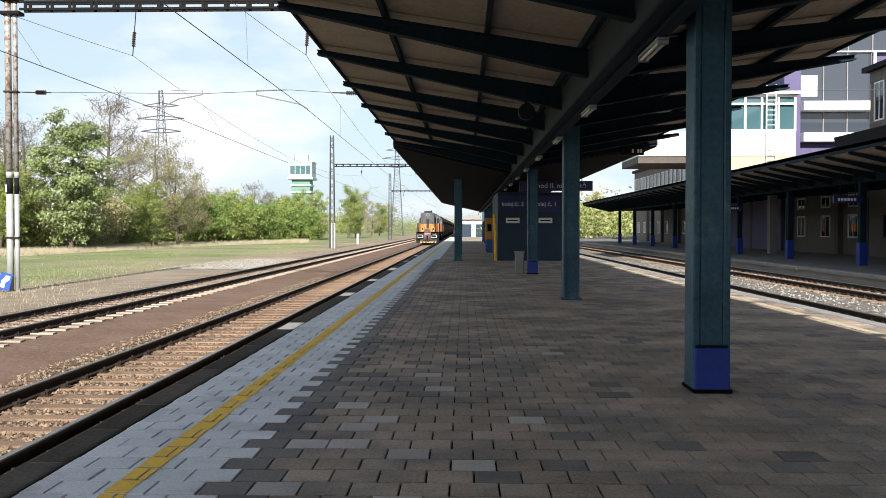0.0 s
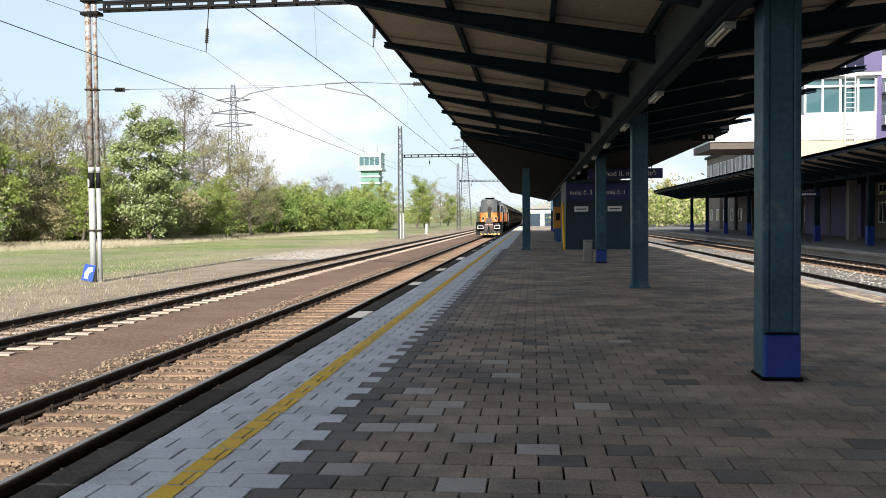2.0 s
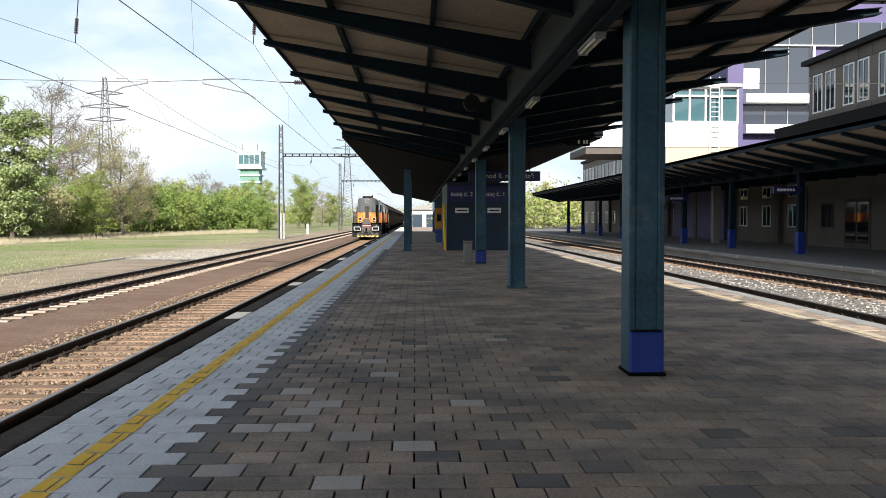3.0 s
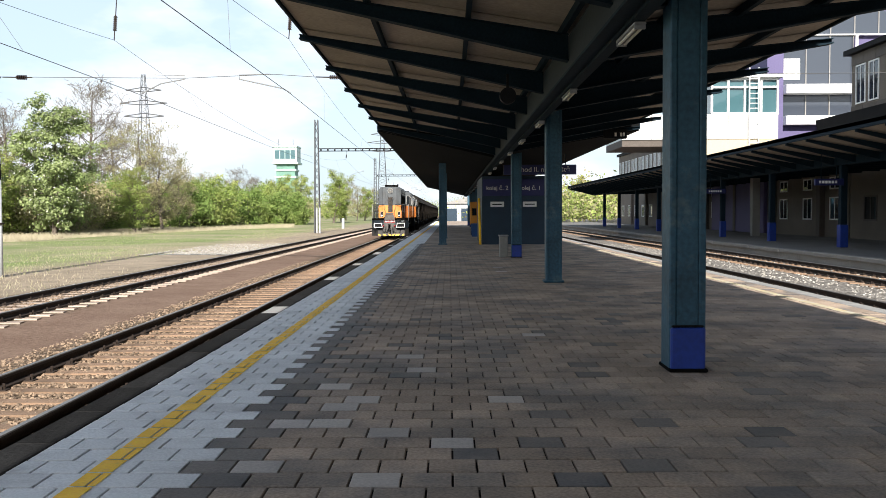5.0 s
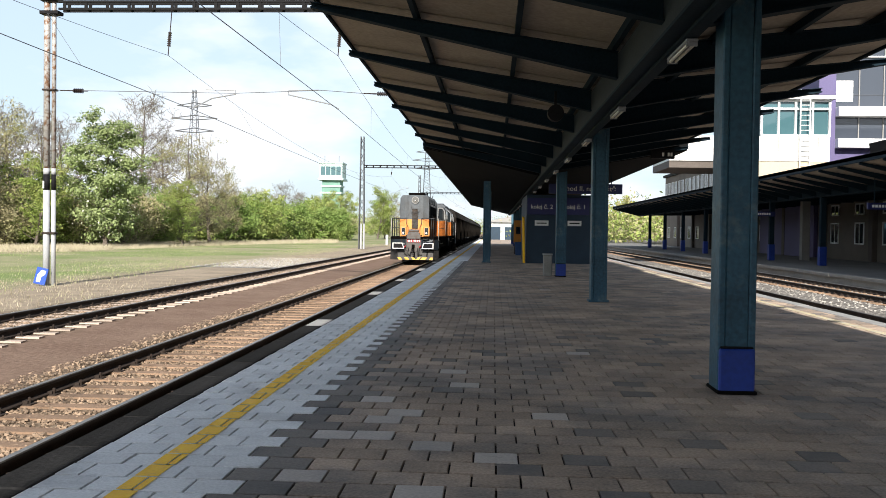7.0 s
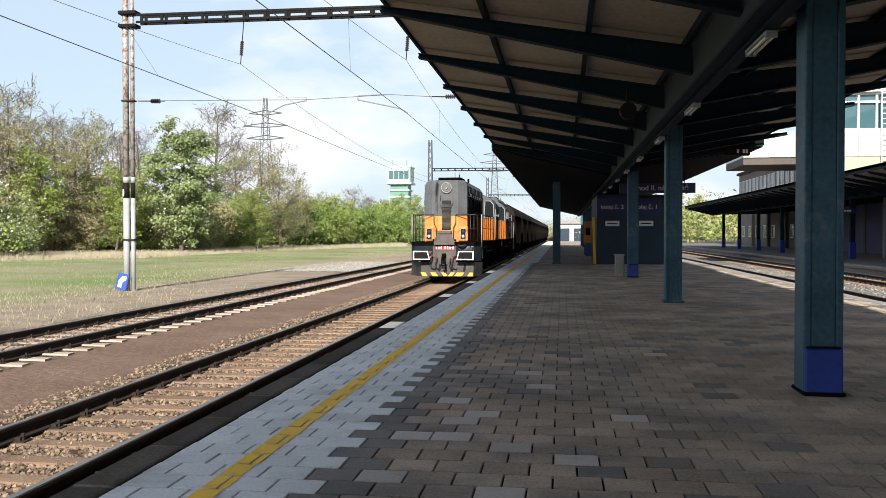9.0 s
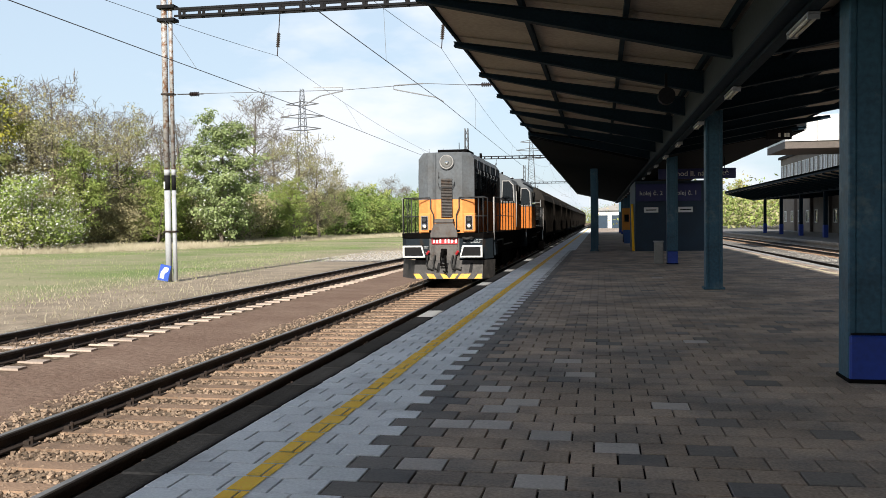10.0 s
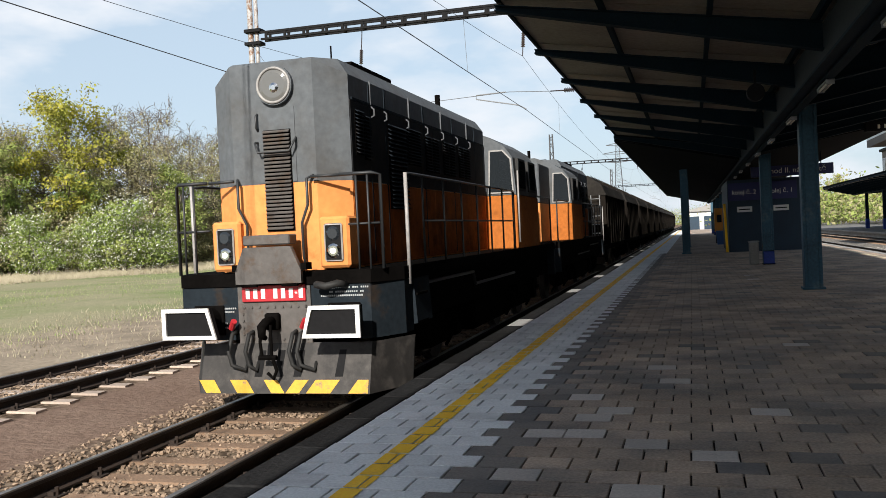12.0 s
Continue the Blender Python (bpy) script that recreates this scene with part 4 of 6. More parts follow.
        part("buffer_rim", bm, M["white"], buf)
    # air pipes, sand pipes and steps' brackets along the frame
    for s in (-1, 1):
        part("air_pipe", tube(BM(), [(s * 1.32, 1.95, 1.30), (s * 1.33, 4.9, 1.30), (s * 1.33, 5.0, 1.10), (s * 1.33, 8.3, 1.10)], 0.025, 6), M["rail_paint"], t)
        for y in (2.0, 4.3, 9.0, 11.3):
            part("sand_pipe", tube(BM(), [(s * 1.25, y, 1.35), (s * 1.22, y, 0.6), (s * 0.95, y + 0.12, 0.18)], 0.03, 6), M["loco_under"], t)
    part("control_hose", tube(BM(), [(0.62, 0.47, 1.40), (0.60, 0.33, 1.42), (0.72, 0.30, 1.40), (0.86, 0.33, 1.43), (0.90, 0.47, 1.40)], 0.045, 8), M["rubber"], t, "black control cable plug", True)
    # draw hook, screw coupling and hoses
    bm = BM()
    tube(bm, [(-0.02, 0.45, 1.0), (-0.02, 0.22, 1.0), (-0.02, 0.12, 0.96), (-0.02, 0.12, 0.86), (-0.02, 0.2, 0.83)], [0.07, 0.06, 0.055, 0.045, 0.03], 10)
    box(bm, -0.11, 0.07, 0.36, 0.45, 0.90, 1.10, 0.02)
    hook = part("draw_hook", bm, M["loco_under"], t, "black draw hook and screw coupling", True)
    bm = BM()
    for s in (-1, 1):
        tube(bm, [(-0.02 + s * 0.06, 0.22, 0.98), (-0.02 + s * 0.07, 0.20, 0.78), (-0.02 + s * 0.06, 0.22, 0.58)], 0.02, 8)
    tube(bm, [(-0.12, 0.22, 0.60), (0.10, 0.22, 0.60)], 0.03, 8)
    tube(bm, [(0.04, 0.22, 0.62), (0.10, 0.21, 0.45), (0.06, 0.2, 0.36), (-0.02, 0.22, 0.42)], 0.022, 8)
    part("screw_coupling", bm, M["loco_under"], hook)
    for x0, x1 in ((-0.52, -0.36), (0.36, 0.52), (-0.30, -0.22), (0.26, 0.34)):
        bm = BM()
        tube(bm, [(x0, 0.46, 0.88), (x0, 0.34, 0.86), (x0 - 0.04, 0.30, 0.66), (x0, 0.30, 0.50), (x1, 0.32, 0.44), (x1, 0.40, 0.52)], 0.026, 8)
        part("brake_hose", bm, M["rubber"], t, "black rubber brake hose", True)
    for x in (-0.52, 0.40):
        bm = BM()
        tube(bm, [(x - 0.03, 0.38, 0.93), (x + 0.04, 0.32, 1.02)], 0.038, 8)
        part("brake_cock", bm, M["red"], t, "red brake cock")
    # plough with warning stripes
    bm = BM()
    left = [(-1.50, 1.15), (-0.95, 0.28), (1.20, 0.28), (1.50, 0.95)]
    lo = [bm.verts.new((x, y, 0.17)) for x, y in left]
    hi = [bm.verts.new((x, y + 0.16, 0.74)) for x, y in left]
    lo2 = [bm.verts.new((x, y + 0.03, 0.17)) for x, y in left]
    hi2 = [bm.verts.new((x, y + 0.19, 0.74)) for x, y in left]
    for k in range(3):
        bm.faces.new((lo[k], lo[k + 1], hi[k + 1], hi[k]))
        bm.faces.new((lo2[k], lo2[k + 1], hi2[k + 1], hi2[k]))
        bm.faces.new((lo[k], lo[k + 1], lo2[k + 1], lo2[k]))
    plough = part("plough", bm, M["plow"], t, "scuffed grey rail plough with yellow stripes")
    for x, w, lean in ((-0.87, 0.20, 1), (-0.46, 0.22, 1), (-0.02, 0.17, 1), (0.16, 0.17, -1), (0.42, 0.30, -1), (0.94, 0.24, -1)):
        bm = BM()
        a = [(x, 0.176), (x + w, 0.176), (x + w - 0.11 * lean, 0.325), (x - 0.11 * lean, 0.325)]
        if x == 0.94:
            a[2], a[3] = (x + w, 0.325), (x + 0.11, 0.325)
        bm.faces.new([bm.verts.new((px, 0.28 + 0.16 * (pz - 0.17) / 0.57 - 0.005, pz)) for px, pz in a])
        part("warning_stripe", bm, M["loco_yellow"], plough, "chipped yellow warning stripe")
    bm = BM()
    for x in (-0.20, 0.05, 0.30, 0.82):
        a = [(x - 0.055, 0.36), (x + 0.045, 0.36), (x + 0.075, 0.66), (x - 0.01, 0.66)]
        bm.faces.new([bm.verts.new((px, 0.28 + 0.16 * (pz - 0.17) / 0.57 - 0.004, pz)) for px, pz in a])
    part("slots", bm, M["black"], plough)
    # corner railings and the walkway rail
    for s in (-1, 1):
        x = s * 1.33
        handrail(t, [(s * 0.86, 0.52, 2.68), (x - s * 0.08, 0.52, 2.68), (x, 0.60, 2.66), (x, 0.60, 1.57)], 0.021)
        handrail(t, [(s * 0.86, 0.54, 2.10), (x, 0.60, 2.10)], 0.014)
        for xx in (1.06, 1.20):
            handrail(t, [(s * xx, 0.53, 1.57), (s * xx, 0.53, 2.68)], 0.014)
        handrail(t, [(s * 1.46, 1.15, 1.35), (s * 1.46, 1.15, 2.70)], 0.024, "rail_pale")
        handrail(t, [(s * 1.46, 1.15, 2.68), (s * 1.44, 1.4, 2.70), (s * 1.44, 7.95, 2.70)], 0.018)
        handrail(t, [(s * 1.44, 1.9, 2.12), (s * 1.44, 7.95, 2.12)], 0.014)
        for y in np.arange(1.9, 8.0, 1.0):
            handrail(t, [(s * 1.44, y, 1.57), (s * 1.44, y, 2.70)], 0.016)
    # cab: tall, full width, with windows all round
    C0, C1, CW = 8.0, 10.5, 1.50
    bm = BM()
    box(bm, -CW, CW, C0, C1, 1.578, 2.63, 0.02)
    cab_low = part("lower_cab", bm, M["loco_orange_dim"], t, "lower cab wall in orange dimmed as if shaded")
    bm = BM()
    prism(bm, [(-CW, 2.635), (CW, 2.635), (CW - 0.05, 3.36), (CW - 0.20, 3.58), (1.0, 3.78), (0.5, 3.98), (-0.5, 3.98), (-1.0, 3.78), (-CW + 0.20, 3.58), (-CW + 0.05, 3.36)], "y", C0, C1)
    cab = part("cab", bm, M["loco_grey"], t, "slate-grey cab with dark windows")
    for s in (-1, 1):
        for y, k in ((C0, -1), (C1, 1)):
            bm = BM()
            prism(bm, [(s * 0.95, 2.67), (s * 1.46, 2.67), (s * 1.43, 3.34), (s * 1.27, 3.52), (s * 0.99, 3.52)], "y", *sorted((y + k * 0.004, y + k * 0.025)))
            w = part("cab_window", bm, M["rail_pale"], cab, "pale rimmed cab window")
            bm = BM()
            prism(bm, [(s * 0.98, 2.70), (s * 1.43, 2.70), (s * 1.40, 3.33), (s * 1.255, 3.49), (s * 1.02, 3.49)], "y", *sorted((y + k * 0.026, y + k * 0.032)))
            part("pane", bm, M["dark_glass"], w)
        for y0, y1 in ((C0 + 0.25, C0 + 1.0), (C0 + 1.35, C0 + 2.2)):
            bm = BM()
            xs = sorted((s * (CW - 0.05), s * (CW + 0.012)))
            box(bm, *xs, y0, y1, 2.72, 3.36)
            w = part("side_window", bm, M["rubber"], cab)
            bm = BM()
            box(bm, *sorted((s * (CW + 0.013), s * (CW + 0.018))), y0 + 0.05, y1 - 0.05, 2.77, 3.31)
            part("pane", bm, M["dark_glass"], w)
    handrail(t, [(1.53, C0 + 0.05, 1.7), (1.53, C0 + 0.05, 3.1)], 0.018, "rail_pale")
    # short hood and rear end
    bm = BM()
    box(bm, -HW, HW, C1 + 0.004, 12.3, ZB, ZM, 0.02)
    part("short_hood", bm, M["loco_orange"], t)
    bm = BM()
    box(bm, -HW, HW, C1 + 0.004, 12.3, ZM + 0.002, 3.7, 0.03)
    part("short_hood_top", bm, M["loco_grey"], t)
    for s in (-1, 1):
        bm = BM()
        tube(bm, [(s * 0.875, 12.95, 1.02), (s * 0.875, 13.3, 1.02)], 0.15, 16)
        tube(bm, [(s * 0.875, 13.3, 1.02), (s * 0.875, 13.38, 1.02)], 0.25, 20)
        part("rear_buffer", bm, M["loco_under"], t)
        handrail(t, [(s * 1.40, 10.6, 2.68), (s * 1.40, 12.8, 2.68), (s * 1.40, 12.8, 1.57)], 0.02)
    bm = BM()
    box(bm, -1.46, 1.46, 12.75, 12.95, 0.80, 1.415)
    part("rear_headstock", bm, M["loco_frame"], t)
    axles = []
    for y in (3.1, 10.1):
        axles += bogie(t, y)[1]
    return t


M["loco_yellow"] = material("chipped_yellow_stripe", (0.62, 0.33, 0.02), 0.6, 0, 30, 4, 0.2, 0.1, second=(0.2, 0.15, 0.1), second_at=(0.58, 0.68), second_scale=9)


def build_wagon():
    """A four-axle hopper with a lidded roof; 12.2 m over the buffers."""
    t = thing("hopper_wagon", "dusty brown bulk hopper wagon with dark pitched lids", "railway wagon", "hopper wagons")
    L = 12.2
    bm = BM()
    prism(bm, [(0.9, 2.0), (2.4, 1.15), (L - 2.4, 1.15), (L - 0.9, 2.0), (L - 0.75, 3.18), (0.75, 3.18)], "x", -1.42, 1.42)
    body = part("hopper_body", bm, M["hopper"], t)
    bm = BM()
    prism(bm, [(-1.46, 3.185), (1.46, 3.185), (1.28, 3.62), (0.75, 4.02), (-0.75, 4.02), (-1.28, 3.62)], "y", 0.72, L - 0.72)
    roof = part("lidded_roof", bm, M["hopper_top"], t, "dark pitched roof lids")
    bm = BM()
    for y in np.arange(1.4, L - 1, 1.58):
        for s in (-1, 1):
            prism(bm, [(s * 1.30, 3.62), (s * 0.78, 4.03), (s * 0.78, 4.06), (s * 1.32, 3.65)], "y", y - 0.03, y + 0.03)
    part("lid_seams", bm, M["hopper"], roof)
    for k, y in enumerate(np.arange(1.3, L - 1, 1.2)):
        for s in (-1, 1):
            bm = BM()
            lo = 1.2 if 2.4 < y < L - 2.4 else 1.9
            box(bm, *sorted((s * 1.42, s * 1.455)), y - 0.05, y + 0.05, lo, 3.17)
            part("rib", bm, M["hopper"], body)
    bm = BM()
    box(bm, -1.3, 1.3, 0.55, L - 0.55, 0.95, 1.12)
    part("underframe", bm, M["loco_under"], t)
    for y, s in ((0.58, -1), (L - 0.58, 1)):
        bm = BM()
        for x in (-1.2, -0.85, 0.85, 1.2):
            tube(bm, [(x, y, 1.1), (x, y, 3.2)], 0.025, 6)
        for z in np.arange(1.3, 3.2, 0.35):
            for x in (-1.2, 0.85):
                tube(bm, [(x, y, z), (x + 0.35, y, z)], 0.015, 6)
        part("end_ladder", bm, M["galv"], t)
        for x in (-0.875, 0.875):
            bm = BM()
            a, b = sorted((y, y + s * 0.45))
            tube(bm, [(x, a, 1.04), (x, b, 1.04)], 0.13, 12)
            e = y + s * 0.5
            tube(bm, [(x, e - 0.04, 1.04), (x, e + 0.04, 1.04)], 0.24, 16)
            part("buffer", bm, M["loco_under"], t)
    for y in (2.1, L - 2.1):
        bogie(t, y, 0.46, 1.8)
    return t


TRAIN_X, TRAIN_SPEED, TRAIN_END = TRACKS[0][0] - 0.03, 8.8, 9.04
LOCO = build_loco()
LOCO_2 = copy_thing(LOCO, pose(0, 0, 0))
tagged(LOCO_2, "orange and slate-grey hood diesel locomotive coupled cab-first behind another")
WAGON = build_wagon()
WAGONS = [WAGON] + [copy_thing(WAGON, pose(0, 0, 0)) for _ in range(12)]


def motions():
    """The train rolls in at an even pace; its wheels turn with it."""
    def at(t, back):
        return TRAIN_END + TRAIN_SPEED * (12.0 - t) + back
    times = [k * 0.5 for k in range(25)]
    walk(LOCO, [(t, pose(TRAIN_X, at(t, 0), RAIL_Z)) for t in times])
    walk(LOCO_2, [(t, pose(TRAIN_X, at(t, 26.8), RAIL_Z, 0, 0, 180)) for t in times])
    for k, w in enumerate(WAGONS):
        walk(w, [(t, pose(TRAIN_X, at(t, 26.85 + 12.25 * k), RAIL_Z)) for t in times])
    ticks = [k / 15 for k in range(181)]
    for thing_, turn in [(LOCO, 1), (LOCO_2, -1)] + [(w, 1) for w in WAGONS[:5]]:
        for o in thing_.children_recursive:
            if o.name.startswith("wheelset"):
                r = 0.5 if thing_ in (LOCO, LOCO_2) else 0.46
                y = o.matrix_basis.translation.y
                walk(o, [(t, Matrix.Translation((0, y, r)) @ Matrix.Rotation(turn * TRAIN_SPEED * t / r, 4, "X")) for t in ticks])


# ================= overhead line =================
def lattice_mast(name, label, x, y, h, top=0.3, foot=0.55, mat="pylon_grey", group="catenary masts", z0=-0.62):
    """A square lattice mast: four legs and crossed braces."""
    t = thing(name, label, "catenary mast", group)
    def corner(f, sx, sy):
        w = (foot + (top - foot) * f) / 2
        return (x + sx * w, y + sy * w, z0 + h * f)
    for sx, sy in ((-1, -1), (1, -1), (1, 1), (-1, 1)):
        part("leg", tube(BM(), [corner(0, sx, sy), corner(1, sx, sy)], 0.055, 6), M[mat], t)
    n = int(h / 0.75)
    for a, b in (((-1, -1), (1, -1)), ((1, -1), (1, 1)), ((1, 1), (-1, 1)), ((-1, 1), (-1, -1))):
        for k in range(n):
            f0, f1 = k / n, (k + 1) / n
            part("brace", tube(BM(), [corner(f0, *(a if k % 2 else b)), corner(f1, *(b if k % 2 else a))], 0.030, 5), M[mat], t)
    return t


def gantry(x0, x1, y, z, d=0.24):
    """A ladder beam: two chords with upright battens, hung between masts."""
    t = thing("gantry_beam", "dark steel ladder beam carrying the overhead wires", "gantry", "gantry beams")
    for dy in (-0.16, 0.16):
        for dz in (0, d):
            bm = BM()
            box(bm, x0, x1, y + dy - 0.03, y + dy + 0.03, z + dz - 0.035, z + dz + 0.035)
            part("chord", bm, M["black"], t)
    bm = BM()
    for x in np.arange(x0 + 0.2, x1, 0.72):
        for dy in (-0.16, 0.16):
            box(bm, x - 0.05, x + 0.05, y + dy - 0.02, y + dy + 0.02, z + 0.035, z + d - 0.035)
        box(bm, x - 0.03, x + 0.03, y - 0.13, y + 0.13, z - 0.02, z + 0.02)
    part("battens", bm, M["black"], t)
    return t


def insulator(bm, top, bottom, discs=7, r=0.07):
    a, b = Vector(top), Vector(bottom)
    tube(bm, [a, b], 0.018, 6)
    for k in range(discs):
        p = a.lerp(b, 0.50 + 0.28 * k / (discs - 1))
        w = (b - a).normalized() * 0.025
        tube(bm, [p - w, p + w], [r * 0.6, r], 10)


def sag(a, b, drop, n=14):
    a, b = Vector(a), Vector(b)
    return [a.lerp(b, k / n) - Vector((0, 0, 4 * drop * (k / n) * (1 - k / n))) for k in range(n + 1)]


MAST_X, G1_Y, G2_Y, G3_Y, G_Z = -14.70, 28.6, 92.0, 155.0, 8.66


def build_twin_mast():
    t = thing("catenary_mast", "twin-pole steel mast, peeling grey above, white below a black band", "catenary mast", "catenary masts")
    for dx, k in ((-0.10, 0.88), (0.14, 0.62)):
        x = MAST_X + dx
        for name, z0, z1, r, mat in (("pole", 3.44, 11.2, 0.115, "mast_rust"), ("collar_band", 3.24, 3.44, 0.117, "white_dirty"), ("black_band", 2.72, 3.24, 0.118, "black"), ("white_foot", -0.62, 2.72, 0.120, "white_dirty")):
            part(name, tube(BM(), [(x, G1_Y, z0), (x, G1_Y, z1)], r * k, 16), M[mat], t, "", True)
    for z in (1.30, 6.03):
        bm = BM()
        box(bm, MAST_X - 0.215, MAST_X + 0.235, G1_Y - 0.125, G1_Y + 0.125, z - 0.03, z + 0.03, 0.01)
        part("clamp", bm, M["rail_side"], t)
    for z0, z1 in ((-0.16, -0.05), (0.28, 0.40)):
        bm = BM()
        box(bm, MAST_X - 0.27, MAST_X + 0.36, G1_Y - 0.20, G1_Y + 0.20, G_Z + z0, G_Z + z1, 0.01)
        part("beam_collar", bm, M["black"], t)
    bm = BM()
    box(bm, MAST_X - 0.17, MAST_X - 0.12, G1_Y - 0.124, G1_Y - 0.119, 2.78, 3.02)
    part("number_mark", bm, M["white"], t)
    return t


def build_line():
    build_twin_mast()
    sign = thing("mast_sign", "small blue and white enamel sign leaning at a mast foot", "sign")
    bm = BM()
    box(bm, -0.20, 0.20, -0.012, 0.012, -0.28, 0.28, 0.01)
    part("plate", bm, M["sign_blue"], sign)
    bm = BM()
    prism(bm, [(-0.12, -0.20), (0.02, -0.20), (0.02, -0.02), (0.13, 0.08), (0.13, 0.20), (-0.02, 0.20), (-0.12, 0.02)], "y", -0.017, -0.0125)
    part("white_mark", bm, M["white"], sign)
    sign.matrix_basis = pose(MAST_X - 0.12, G1_Y - 0.30, -0.12, -6, 12, 0)
    lattice_mast("catenary_mast", "grey lattice catenary mast beside the tracks", -13.75, G2_Y, 11.9)
    lattice_mast("catenary_mast", "grey lattice catenary mast beside the tracks", -13.0, G3_Y, 11.9)
    lattice_mast("catenary_mast", "grey lattice catenary mast beside the tracks", 16.6, G1_Y, 11.5, z0=-0.1)
    lattice_mast("catenary_mast", "grey lattice catenary mast beyond the platform", 11.0, 118.0, 11.5)
    lattice_mast("catenary_mast", "grey lattice catenary mast beyond the platform", 11.0, G2_Y + 70, 11.5)
    gantry(MAST_X + 0.37, 16.4, G1_Y, G_Z)
    gantry(-13.5, 10.9, G2_Y, 8.05)
    gantry(-12.8, 10.9, G3_Y, 8.05)
    bm = BM()
    for x in (-13.75, -13.45):
        tube(bm, [(x, G2_Y - 0.35, -0.62), (x, G2_Y - 0.35, 2.2)], 0.10, 10)
    solid("mast_guard", bm, M["white_dirty"], "white painted guard posts at a mast foot", "post")
    # span wires, insulators, droppers and running wires
    ys = [-34.4, G1_Y, G2_Y, G3_Y, 218.0]
    for c, hang, arm in ((-5.05, -5.10, ((-1.66, 5.91), (-0.25, 5.60), (0.0, 5.45))), (-9.88, -10.72, ((1.42, 5.92), (0.64, 5.78), (0.0, 5.46)))):
        t = thing("catenary_wire", "overhead contact and carrying wires above a track", "overhead wire", "overhead wires")
        side = [c, c, c - 0.45, c, c - 0.45]
        for (a, xa), (b, xb) in zip(zip(ys, side), zip(ys[1:], side[1:])):
            part("carrying_wire", tube(BM(), sag((hang, a, 7.18), (hang, b, 7.18), 1.25, 24), 0.0065, 5), M["wire"], t)
            part("contact_wire", tube(BM(), sag((xa, a, 5.42), (xb, b, 5.42), 0.08), 0.010, 5), M["wire"], t)
            for k in range(1, 8, 2):
                f = k / 8
                y = a + (b - a) * f
                part("dropper", tube(BM(), [(hang, y, 7.18 - 5.0 * f * (1 - f)), (xa + (xb - xa) * f, y, 5.42 - 0.32 * f * (1 - f))], 0.005, 4), M["wire"], t)
        for y, gz in ((G1_Y, G_Z), (G2_Y, 8.05), (G3_Y, 8.05)):
            bm = BM()
            insulator(bm, (hang + 0.12, y, gz), (hang, y, 7.18))
            part("insulator", bm, M["insul"], t, "dark hanging insulator")
        for y, cx in ((G1_Y, side[1]), (G2_Y, side[2]), (G3_Y, side[3])):
            part("steady_arm", tube(BM(), [(cx + dx, y, z) for dx, z in arm], 0.020, 6), M["galv"], t)
            x0 = cx + arm[0][0]
            part("arm_holder", tube(BM(), [(x0, y, 5.91), (x0, y, 6.04), (x0 + (1.0 if arm[0][0] < 0 else -1.0), y, 6.07)], 0.018, 6), M["galv"], t)
    t = thing("cross_span_wire", "cross span wire with end insulators between masts", "overhead wire", "overhead wires")
    part("wire", tube(BM(), [(MAST_X + 0.2, G1_Y, 6.03), (-10.8, G1_Y, 5.98), (-8.5, G1_Y, 5.95), (-5.6, G1_Y, 6.06), (-3.9, G1_Y, 5.94), (16.4, G1_Y, 6.0)], 0.010, 5), M["wire"], t)
    for x, z in ((-14.35, 6.02), (-4.25, 5.965)):
        bm = BM()
        insulator(bm, (x, G1_Y, z), (x + 0.95, G1_Y, z - 0.02), 5, 0.085)
        part("insulator", bm, M["insul"], t)


M["sign_blue"] = material("blue_sign_enamel", (0.02, 0.07, 0.36), 0.4, 0, 20, 2, 0.1, 0.02)
build_line()


# ================= canopy fittings, hut and signs =================
M["sign_navy"] = material("navy_sign_face", (0.012, 0.018, 0.105), 0.45, 0, 20, 2, 0.15, 0.02)
M["tin_blue"] = material("blue_grey_corrugated_tin", (0.009, 0.031, 0.058), 0.6, 0, 16, 1.5, 0.25, 0.1)
M["cabinet_orange"] = material("orange_machine_paint", (0.55, 0.22, 0.02), 0.5, 0, 16, 2, 0.15, 0.05)
M["cabinet_blue"] = material("blue_bin_plastic", (0.02, 0.08, 0.24), 0.5, 0, 16, 2, 0.15, 0.05)
M["tube_off"] = material("white_lamp_diffuser", (0.72, 0.68, 0.58), 0.4, 0, 16, 2, 0.1, 0.02)


def lettering(text, size, m, mat, parent, name="lettering"):
    c = bpy.data.curves.new(name, "FONT")
    c.body, c.size, c.align_x, c.align_y, c.extrude = text, size, "CENTER", "CENTER", 0.004
    tmp = bpy.data.objects.new(name, c)
    scene.collection.objects.link(tmp)
    me = bpy.data.meshes.new_from_object(tmp.evaluated_get(bpy.context.evaluated_depsgraph_get()))
    bpy.data.objects.remove(tmp)
    me.materials.append(mat)
    ob = new(name, me)
    ob.parent = parent
    ob.matrix_basis = m
    return ob


